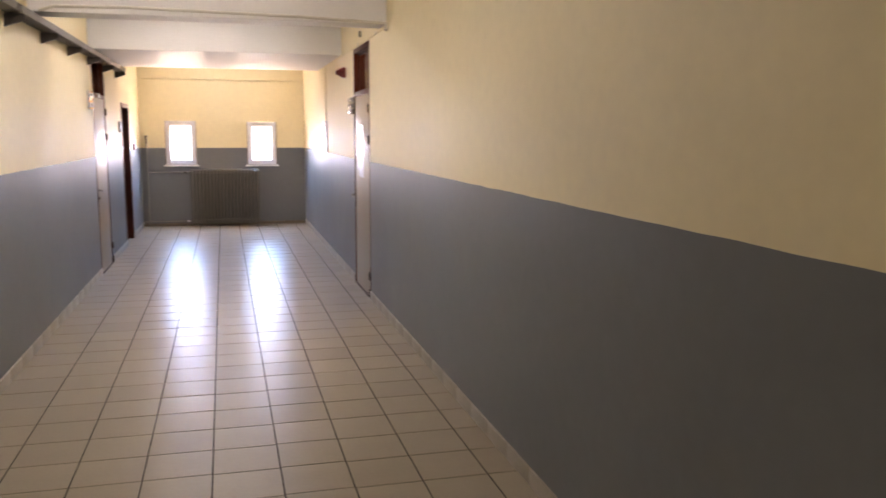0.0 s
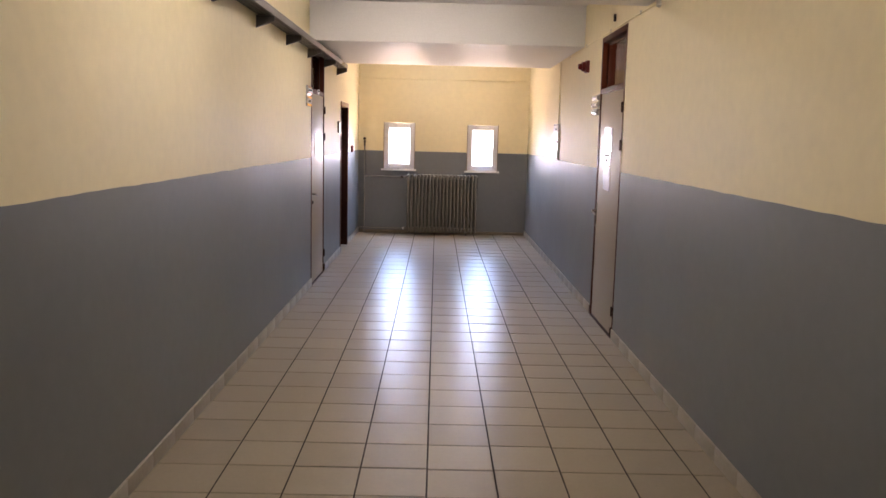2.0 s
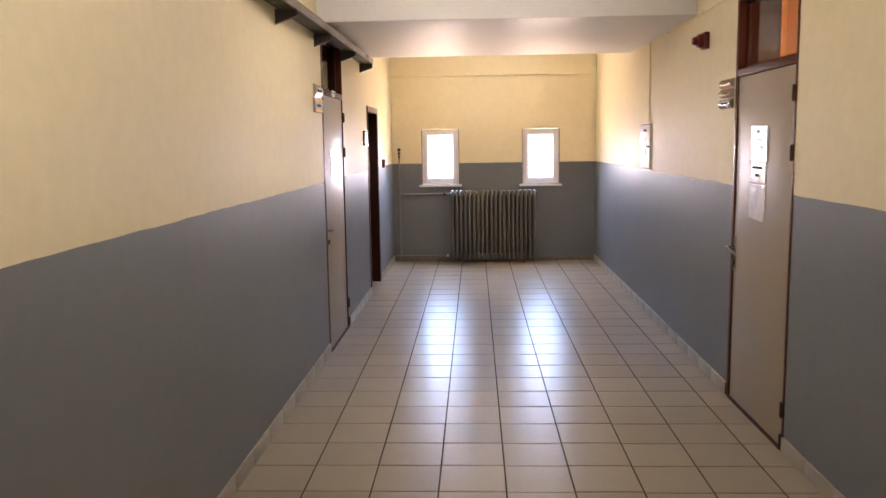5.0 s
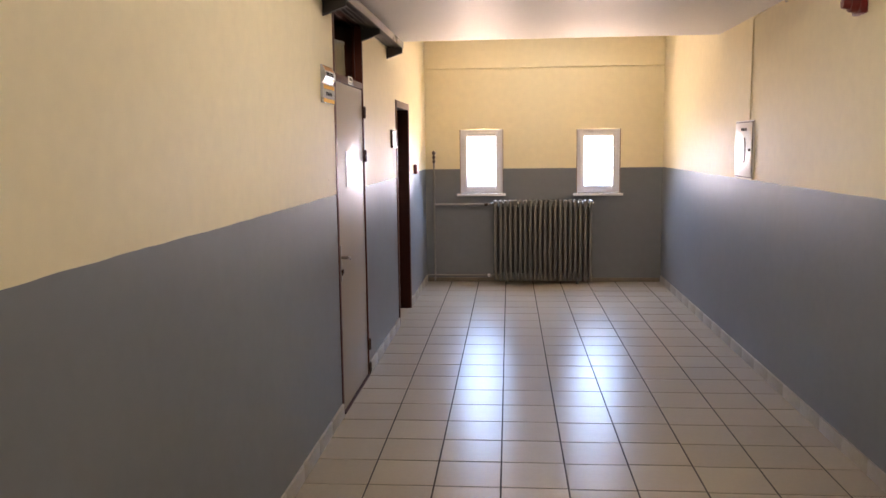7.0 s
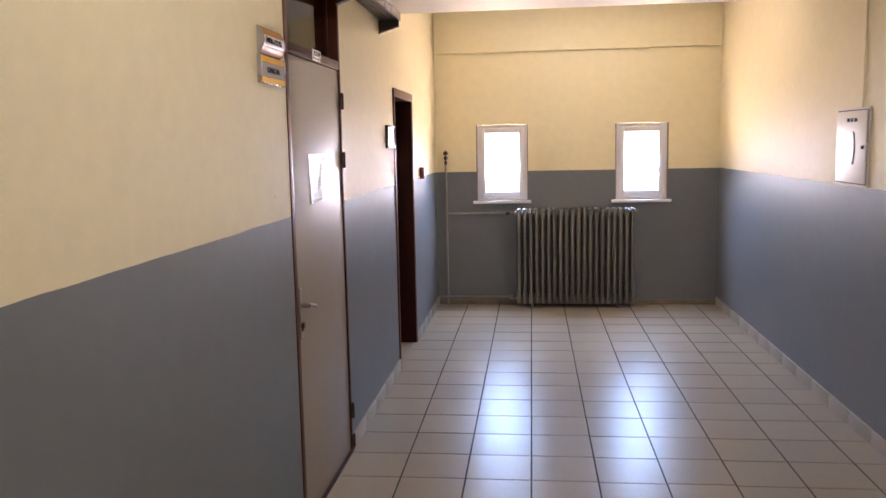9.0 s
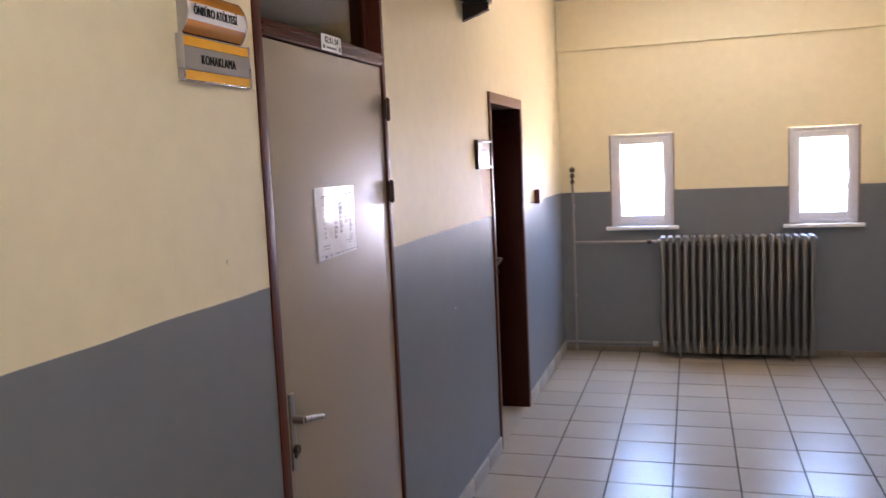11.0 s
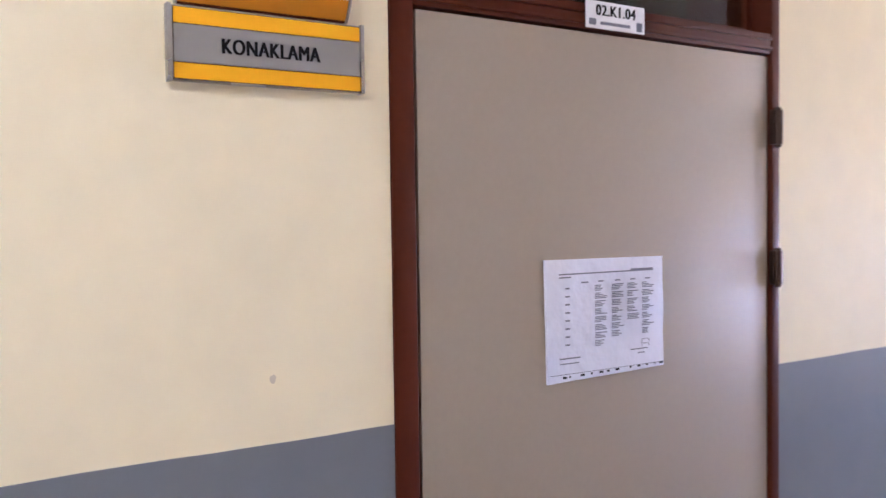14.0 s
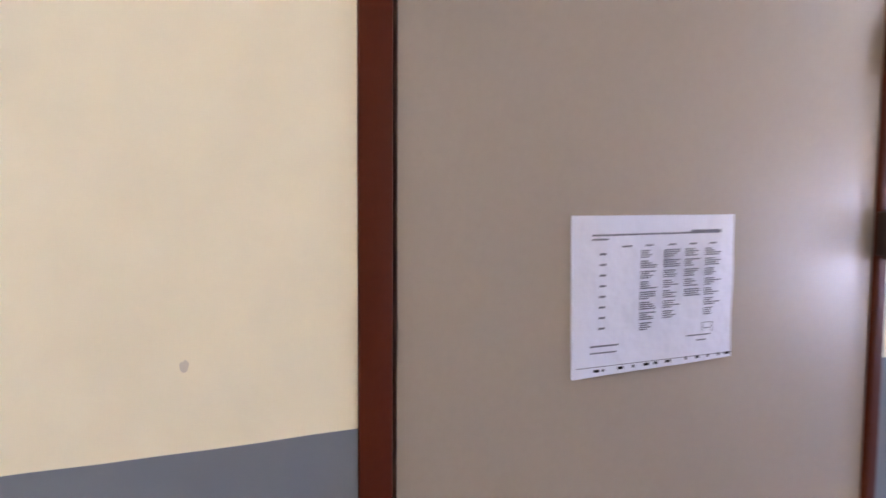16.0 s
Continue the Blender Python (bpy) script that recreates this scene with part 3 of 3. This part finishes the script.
# ---- signs ----
def flat_sign(name, y0, y1, z0, z1, wall, side, label):
    sign = thing(name, (wall, (y0 + y1) / 2, z0), label, "sign")
    def xs(a, b):
        return sorted((wall + side * a, wall + side * b))
    a, b = xs(0.001, 0.014)
    part("sign_back", slab((a, y0, z0), (b, y1, z1), 0.002), ALU, sign)
    h = z1 - z0
    a, b = xs(0.0135, 0.0148)
    part("dark_ground", slab((a, y0 + 0.0055, z0 + h * 0.02), (b, y1 - 0.0025, z0 + h * 0.98)), BROWN, sign, "dark line round the stripes")
    for name2, u, v, m in (("bottom_stripe", 0.03, 0.235, YELLOWSIGN), ("grey_panel", 0.25, 0.75, GREYSIGN), ("top_stripe", 0.765, 0.97, YELLOWSIGN)):
        a, b = xs(0.013, 0.0165)
        part(name2, slab((a, y0 + 0.006, z0 + h * u), (b, y1 - 0.003, z0 + h * v)), m, sign)
    for yy in (y0 - 0.003, y1 - 0.002):
        a, b = xs(0.001, 0.019)
        part("end_cap", slab((a, yy, z0 - 0.001), (b, yy + 0.006, z1 + 0.001), 0.001), ALU, sign)
    return sign


def curved_sign(name, y0, y1, z0, z1, wall, side, label, bands):
    """A sign bowed outwards, in horizontal bands of (from, to, material, name)."""
    sign = thing(name, (wall, (y0 + y1) / 2, z0), label, "sign")
    h, n = z1 - z0, 14
    def bow(u):
        return 0.006 + 0.022 * (1 - (2 * u - 1) ** 2)
    for u0, u1, m, nm in bands:
        bm = bmesh.new()
        k = max(2, round(n * (u1 - u0)))
        us = [u0 + (u1 - u0) * i / k for i in range(k + 1)]
        out = [(wall + side * bow(u), z0 + h * u) for u in us]
        inn = [(wall + side * 0.001, z0 + h * u) for u in reversed(us)]
        prism(bm, out + inn, 1, y0, y1)
        part(nm, bm, m, sign)
    for yy in (y0 - 0.004, y1 + 0.0005):
        bm = bmesh.new()
        us = [i / n for i in range(n + 1)]
        prism(bm, [(wall + side * (bow(u) + 0.003), z0 + h * u) for u in us] + [(wall + side * 0.001, z1), (wall + side * 0.001, z0)], 1, yy, yy + 0.0035)
        part("end_cap", bm, ALU, sign)
    return sign


BANDS = [(0.0, 0.025, BROWN, "edge_line"), (0.025, 0.3, GOLD, "bottom_band"), (0.3, 0.7, WHITESIGN, "white_band"), (0.7, 0.97, GOLD, "top_band"), (0.97, 1.0, BROWN, "edge_line")]
s1 = curved_sign("room_sign", 10.167, 10.425, 2.067, 2.17, LEFT, 1, "curved gold room sign with white lettered band", BANDS)
lettering("lettering", "ÖNBÜRO ATÖLYESİ", 0.030, (LEFT + 0.0288, 10.286, 2.119), 90, BLACK, s1, 0.188)
s2 = flat_sign("room_sign", 10.153, 10.449, 1.957, 2.063, LEFT, 1, "flat yellow and grey sign lettered KONAKLAMA")
lettering("lettering", "KONAKLAMA", 0.031, (LEFT + 0.0172, 10.302, 2.009), 90, BLACK, s2, 0.15)
BRASS = material("dull_brass_sheet", srgb(150, 122, 70), 0.32, metal=0.6, vary=0.06, bump=0.0)
for z0, z1, m in ((2.045, 2.105, BRASS), (1.982, 2.04, BRASS), (1.912, 1.977, ALU)):
    s = curved_sign("room_sign", 9.42, 9.67, z0, z1, RIGHT, -1, "curved metallic room sign beside the beige door", [(0.0, 0.3, m, "bottom_band"), (0.3, 0.7, m, "middle_band"), (0.7, 1.0, m, "top_band")])
    part("lettering", slab((RIGHT - 0.0295, 9.48, (z0 + z1) / 2 - 0.005), (RIGHT - 0.0283, 9.61, (z0 + z1) / 2 + 0.005)), BLACK, s, "short dark line of print")

# number plate on the transom bar
plate = thing("number_plate", (LEFT + 0.0085, 10.992, 2.115), "small white plate numbered 02.K1.04 on door frame", "sign")
part("plate", slab((LEFT + 0.0085, 10.917, 2.113), (LEFT + 0.0112, 11.067, 2.165), 0.0012), WHITESIGN, plate)
lettering("lettering", "02.K1.04", 0.029, (LEFT + 0.0114, 10.992, 2.147), 90, BLACK, plate, 0.1)
part("small_print", slab((LEFT + 0.0111, 10.952, 2.121), (LEFT + 0.0116, 11.028, 2.127)), GREYPRINT, plate)
part("emblem", slab((LEFT + 0.0111, 10.924, 2.119), (LEFT + 0.0116, 10.941, 2.131)), GREYPRINT, plate)
part("printed_square", slab((LEFT + 0.0111, 11.045, 2.117), (LEFT + 0.0116, 11.06, 2.134)), GREYPRINT, plate)


# ---- papers ----
def sheet(name, wall, side, corners, label, mat=PAPER, wave=0.003, nx=18, nz=14, category="paper"):
    """A slightly buckled sheet between four (y, z) corners: low a, low b, high a, high b."""
    (ya, za), (yb, zb), (yc, zc), (yd, zd) = corners
    bm = bmesh.new()
    grid = []
    for front in (1, 0):
        rows = []
        for j in range(nz + 1):
            row = []
            for i in range(nx + 1):
                u, v = i / nx, j / nz
                y = (ya * (1 - u) + yb * u) * (1 - v) + (yc * (1 - u) + yd * u) * v
                z = (za * (1 - u) + zb * u) * (1 - v) + (zc * (1 - u) + zd * u) * v
                d = 0.003 + wave * (1 + noise.noise((y * 9, z * 9, wall))) + 0.5 * wave * noise.noise((y * 30, z * 22, 2))
                row.append(bm.verts.new((wall + side * (d if front else 0.0008), y, z)))
            rows.append(row)
        grid.append(rows)
    f, b = grid
    for j in range(nz):
        for i in range(nx):
            bm.faces.new((f[j][i], f[j][i + 1], f[j + 1][i + 1], f[j + 1][i]))
            bm.faces.new((b[j][i], b[j + 1][i], b[j + 1][i + 1], b[j][i + 1]))
    rim = [(0, i) for i in range(nx)] + [(j, nx) for j in range(nz)] + [(nz, nx - i) for i in range(nx)] + [(nz - j, 0) for j in range(nz)]
    for k, (j, i) in enumerate(rim):
        j2, i2 = rim[(k + 1) % len(rim)]
        bm.faces.new((f[j][i], b[j][i], b[j2][i2], f[j2][i2]))
    bmesh.ops.recalc_face_normals(bm, faces=bm.faces)
    ob = thing(name, (wall, (ya + yb) / 2, min(za, zb)), label, category)
    part("sheet", bm, mat, ob)
    return ob


def bars(name, wall, side, rects, mat, parent, lift=0.0112):
    bm = bmesh.new()
    for y0, z0, y1, z1 in rects:
        a, b = sorted((wall + side * lift, wall + side * (lift + 0.0003)))
        box(bm, (a, y0, z0), (b, y1, z1))
    return tagged(part(name, bm, mat, parent, smooth=False), kind="stuff")


DL = LEFT - 0.0038
paper = sheet("timetable_sheet", DL, 1, ((10.826, 1.444), (11.126, 1.452), (10.821, 1.677), (11.121, 1.675)), "printed timetable in a clear sleeve on beige door")
rng = random.Random(4)
rects = [(10.85, 1.648, 11.09, 1.6505), (11.03, 1.6505, 11.09, 1.6535), (10.85, 1.642, 10.878, 1.6445)]
lines, heads, foot = list(rects), [], []
for c, (y, rows) in enumerate(((10.937, 8), (10.98, 7), (11.02, 5), (11.06, 7))):
    heads.append((y + 0.008, 1.6315, y + 0.022, 1.634))
    for r in range(rows):
        z = 1.624 - r * 0.0152
        for k in range(4):
            heads.append((y, z - k * 0.0031, y + rng.uniform(0.012, 0.032), z - k * 0.0031 + 0.0018))
for r in range(8):
    heads.append((10.864, 1.621 - r * 0.0152, 10.875, 1.624 - r * 0.0152))
heads += [(10.903, 1.631, 10.92, 1.6335), (10.85, 1.4895, 10.9, 1.492), (10.85, 1.480, 10.897, 1.482), (11.028, 1.492, 11.075, 1.494), (11.048, 1.484, 11.066, 1.486)]
heads += [(11.058, 1.497, 11.059, 1.512), (11.077, 1.497, 11.078, 1.512), (11.059, 1.511, 11.077, 1.512), (11.062, 1.502, 11.074, 1.5035)]
for k, y in enumerate((10.857, 10.872, 10.9, 10.926, 10.947, 10.966, 10.988, 11.026, 11.047, 11.07, 11.092, 11.106)):
    foot.append((y, 1.4525 + (y - 10.826) * 0.02, y + rng.choice((0.004, 0.007, 0.01)), 1.4565 + (y - 10.826) * 0.02))
bars("heading_lines", DL, 1, lines, GREYPRINT, paper)
bars("printed_table", DL, 1, heads, GREYPRINT, paper)
bars("punched_holes", DL, 1, foot, BLACK, paper)
bars("sleeve_seam", DL, 1, [(10.828, 1.4605, 11.12, 1.4615)], GREYPRINT, paper)

DR = RIGHT + 0.0038
p = sheet("notice_sheet", DR, -1, ((8.765, 1.578), (9.055, 1.585), (8.765, 1.785), (9.05, 1.79)), "crumpled notice in a shiny sleeve on beige door", wave=0.006)
bars("printed_lines", DR, -1, [(8.88, 1.745, 8.94, 1.765), (8.86, 1.70, 8.96, 1.712), (8.83, 1.655, 8.9, 1.672)], GREYPRINT, p, 0.0115)
p = sheet("notice_card", DR, -1, ((8.79, 1.452), (9.04, 1.452), (8.79, 1.568), (9.04, 1.572)), "white printed card taped on beige door", wave=0.002)
bars("printed_lines", DR, -1, [(8.82, 1.535, 9.0, 1.55), (8.87, 1.488, 8.95, 1.508)], BLACK, p)
sheet("empty_sleeve", DR, -1, ((8.79, 1.228), (9.06, 1.238), (8.785, 1.44), (9.06, 1.442)), "empty plastic sleeve hanging on beige door", wave=0.005)

# certificate beside the dark door
c = thing("framed_certificate", (LEFT, 12.94, 1.69), "white certificate in a thin dark metal frame", "picture")
bm = bmesh.new()
y0, y1, z0, z1 = 12.79, 13.10, 1.69, 1.85
for a, b in (((y0, z0), (y0 + 0.012, z1)), ((y1 - 0.012, z0), (y1, z1)), ((y0 + 0.012, z0), (y1 - 0.012, z0 + 0.016)), ((y0 + 0.012, z1 - 0.016), (y1 - 0.012, z1))):
    box(bm, (LEFT + 0.001, a[0], a[1]), (LEFT + 0.022, b[0], b[1]), 0.002)
part("picture_frame", bm, HINGE, c)
part("card", slab((LEFT + 0.001, y0 + 0.012, z0 + 0.016), (LEFT + 0.012, y1 - 0.012, z1 - 0.016)), WHITESIGN, c)
bars("printed_lines", LEFT, 1, [(12.87, 1.79, 13.03, 1.797), (12.85, 1.765, 13.05, 1.769), (12.85, 1.748, 13.0, 1.752)], GREYPRINT, c, 0.0119)

# ---- fixtures on the right wall ----
eb = thing("electrical_box", (RIGHT, 12.14, 1.42), "white sheet-metal electrical cabinet set on the wall", "electrical box")
part("cabinet_body", slab((RIGHT - 0.012, 11.94, 1.42), (RIGHT - 0.001, 12.43, 1.87), 0.003), BOXWHITE, eb)
# dark sheet under the door, its rim stands in for the gap's shadow
part("seam_shade", slab((RIGHT - 0.0135, 11.950, 1.430), (RIGHT - 0.0118, 12.420, 1.860)), VALVE, eb, "dark plate painting the shade in the cabinet door gap")
part("cabinet_door", slab((RIGHT - 0.019, 11.958, 1.437), (RIGHT - 0.0125, 12.412, 1.853), 0.002), BOXWHITE, eb)
for k in range(3):
    part("inspection_window", slab((RIGHT - 0.0205, 12.10 + k * 0.055, 1.79), (RIGHT - 0.0185, 12.14 + k * 0.055, 1.812)), BLACK, eb, "small dark inspection window")
bm = bmesh.new()
for i in range(8):
    a0, a1 = -0.9 + i * 0.225, -0.9 + (i + 1) * 0.225
    f0, f1 = (12.19 - 0.07 * math.cos(a0), 1.64 + 0.12 * math.sin(a0)), (12.19 - 0.07 * math.cos(a1), 1.64 + 0.12 * math.sin(a1))
    tube(bm, (RIGHT - 0.019, *f0), (RIGHT - 0.019, *f1), 0.005, 8)
part("curved_mark", bm, BLACK, eb, "dark curved marking")
part("cabinet_lock", tube(bmesh.new(), (RIGHT - 0.027, 11.995, 1.645), (RIGHT - 0.018, 11.985, 1.645), 0.011), HINGE, eb)

cb = thing("surface_cable", (RIGHT - 0.01, 10.0, 2.6), "thin white cable clipped along wall and beam", "cable")
bm = tube(bmesh.new(), (RIGHT - 0.008, 7.36, 2.632), (RIGHT - 0.008, 12.05, 2.636), 0.007, 8)
part("wall_run", bm, YELLOW, cb)
part("drop", tube(bmesh.new(), (RIGHT - 0.008, 12.05, 2.64), (RIGHT - 0.008, 12.05, 1.871), 0.0055, 8), YELLOW, cb)
bm = bmesh.new()
pts = [(RIGHT - 0.01, 7.385, 2.66), (0.7, 7.385, 2.69), (0.0, 7.385, 2.70), (-0.7, 7.385, 2.712), (-1.25, 7.385, 2.70), (-1.36, 7.385, 2.66)]
for i in range(len(pts) - 1):
    tube(bm, pts[i], pts[i + 1], 0.013, 8)
tube(bm, (RIGHT - 0.012, 7.385, 2.66), (RIGHT - 0.012, 7.36, 2.60), 0.02, 10)
part("beam_run", bm, CABLE, cb, "cable run across the beam face")
for y in (7.9, 9.0, 10.2, 11.3):
    part("cable_clip", slab((RIGHT - 0.017, y - 0.006, 2.622), (RIGHT - 0.001, y + 0.006, 2.65), 0.002), CABLE, cb)
part("junction_hook", slab((RIGHT - 0.02, 8.84, 2.70), (RIGHT - 0.001, 8.87, 2.76), 0.003), VALVE, cb, "small dark wall hook")

al = thing("alarm_siren", (RIGHT, 10.08, 2.35), "dark red fire alarm siren high on the wall", "alarm")
part("mount", slab((RIGHT - 0.04, 10.02, 2.355), (RIGHT - 0.001, 10.14, 2.475), 0.01), RED, al)
bm = tube(bmesh.new(), (RIGHT - 0.04, 10.08, 2.415), (RIGHT - 0.075, 10.08, 2.415), 0.052, 24, 0.046)
tube(bm, (RIGHT - 0.075, 10.08, 2.415), (RIGHT - 0.11, 10.08, 2.415), 0.034, 20, 0.026)
part("sounder", bm, RED, al, "round red sounder horn")

cp = thing("fire_call_point", (LEFT, 14.5, 1.40), "small red fire alarm call point on the wall", "alarm")
part("housing", slab((LEFT + 0.001, 14.45, 1.40), (LEFT + 0.045, 14.555, 1.505), 0.008), RED, cp)
part("button_panel", slab((LEFT + 0.0445, 14.475, 1.43), (LEFT + 0.048, 14.53, 1.475), 0.002), WHITESIGN, cp, "pale press panel")

# scuffs with shapes of their own on the left wall
SCUFF = material("brownish_scuff", srgb(208, 194, 166), 0.7, vary=0.1, bump=0.0)


def smudge(y, z, ry, rz, seed):
    bm = bmesh.new()
    rg = random.Random(seed)
    pts = [(y + ry * rg.uniform(0.7, 1.1) * math.cos(a * math.tau / 14), z + rz * rg.uniform(0.7, 1.1) * math.sin(a * math.tau / 14)) for a in range(14)]
    prism(bm, pts, 0, LEFT + 0.0002, LEFT + 0.0006)
    return part("scuff", bm, SCUFF, wall_left, "small brownish scuff")


smudge(10.298, 1.515, 0.006, 0.008, 1)
smudge(12.306, 1.02, 0.006, 0.005, 2)
# light falling below the certificate, painted as a pale peach patch
LIGHTPATCH = material("peach_light_paint", srgb(246, 222, 200), 0.7, vary=0.05, grain=30, cloud=6, bump=0.004)
bm = bmesh.new()
rg = random.Random(8)
edge = [(13.126, 1.425), (13.126, 1.685)] + [(13.02 - 0.022 * i, 1.685 - 0.001 * i) for i in range(5)]
edge += [(12.90 + rg.uniform(-0.02, 0.02) + 0.012 * i, 1.655 - 0.026 * i) for i in range(8)]
prism(bm, edge, 0, LEFT + 0.0002, LEFT + 0.0008)
part("light_patch", bm, LIGHTPATCH, wall_left, "pale peach patch of light painted on the wall")


# orange curtain in the side room
cu = thing("curtain", (2.3, 9.75, 0.4), "orange curtain hanging inside the room", "curtain")
bm = bmesh.new()
n = 40
outline = [(1.85 + 0.9 * i / n, 9.75 + 0.03 * math.sin(i * 1.1)) for i in range(n + 1)]
prism(bm, outline + [(x, y + 0.004) for x, y in reversed(outline)], 2, 0.4, 2.95)
part("cloth", bm, CURTAIN, cu)


# ---- skirting and floor tiles ----
def skirting(x0, x1, y0, y1, h=0.085, across=False):
    """A skirting of separate tiles on a thin dark bed."""
    t = 0.004
    lo, hi = ((x0 + 0.0005, y0, 0.0), (x1 - 0.0005, y1, h - 0.004))
    mat = SKIRTWORN if across else SKIRT
    bed = tagged(finish("baseboard", slab(lo, hi), GROUT), "pale tiled skirting along the wall", "skirting", kind="structure")
    a, b = (x0, x1) if across else (y0, y1)
    n = max(1, round((b - a) / 0.335))
    step = (b - a) / n
    lone = None
    for k in range(n):
        u, v = a + k * step + 0.0015, a + (k + 1) * step - 0.0015
        if lone is None:
            lo, hi = ((u, y0 - 0.003, 0.001), (v, y1, h)) if across else ((x0 - 0.003, u, 0.001), (x1 + 0.003, v, h))
            lone = part("skirting_tile", slab(lo, hi, 0.0025), mat, bed)
        else:
            ob = lone.copy()
            scene.collection.objects.link(ob)
            ob.location = lone.location + (Vector((k * step, 0, 0)) if across else Vector((0, k * step, 0)))


for a, b in ((NEAR + 0.02, D1[0] - 0.001), (D1[1] + 0.001, D3[0] - 0.001), (D3[1] + 0.001, BACK - 0.016)):
    skirting(LEFT + 0.0005, LEFT + 0.010, a, b)
for a, b in ((NEAR + 0.02, D2[0] - 0.001), (D2[1] + 0.001, BACK - 0.016)):
    skirting(RIGHT - 0.010, RIGHT - 0.0005, a, b)
skirting(LEFT + 0.016, RIGHT - 0.016, BACK - 0.010, BACK - 0.0005, 0.05, True)


def tile_mesh(w, d):
    bm = slab((-w / 2, -d / 2, -0.008), (w / 2, d / 2, 0.0))
    top = [e for e in bm.edges if all(v.co.z > -0.001 for v in e.verts)]
    bmesh.ops.bevel(bm, geom=top, offset=0.0005, segments=1, affect="EDGES")
    me = bpy.data.meshes.new("tile")
    bm.to_mesh(me)
    bm.free()
    me.materials.append(TILE)
    return me


rng = random.Random(11)
GAP, ACROSS, ALONG, SKEW = 0.009, 0.338, 0.3295, -0.0045   # the tiling runs slightly askew to the walls
JOINTS = [-0.091 + ACROSS * k for k in range(-3, 5)]
spans = [(LEFT - 0.06, JOINTS[0])] + list(zip(JOINTS[:-1], JOINTS[1:])) + [(JOINTS[-1], RIGHT + 0.06)]
meshes = {}
rest = bmesh.new()
for xa, xb in spans:
    xa, xb = xa + GAP / 2, xb - GAP / 2
    shift = rng.uniform(-0.007, 0.007)
    edges = [BACK + 0.04] + [15.399 + shift - ALONG * k for k in range(61)]
    for row in range(len(edges) - 1):
        yb, ya = edges[row] - GAP / 2, edges[row + 1] + GAP / 2
        mid = Vector(((xa + xb) / 2 + SKEW * ((ya + yb) / 2 - 9.0), (ya + yb) / 2, 0))
        if row < 32:
            key = (round(xb - xa, 4), round(yb - ya, 4))
            if key not in meshes:
                meshes[key] = tile_mesh(xb - xa, yb - ya)
            ob = new("tile", meshes[key])
            ob.parent = floor
            mid.z = rng.uniform(-0.0001, 0.0001)
            ob.matrix_basis = Matrix.Translation(mid - WHERE[floor.name]) @ pose(0, 0, 0, rng.gauss(0, 0.13), rng.gauss(0, 0.05), 0.258 + rng.gauss(0, 0.08))
        else:
            hx, hy = (xb - xa) / 2, (yb - ya) / 2
            box(rest, (mid.x - hx, mid.y - hy, -0.008), (mid.x + hx, mid.y + hy, 0.0))
ob = part("tile_rest", rest, TILE_FAR, floor, "beige floor tiles near the start", smooth=False)
tagged(ob, kind="stuff")
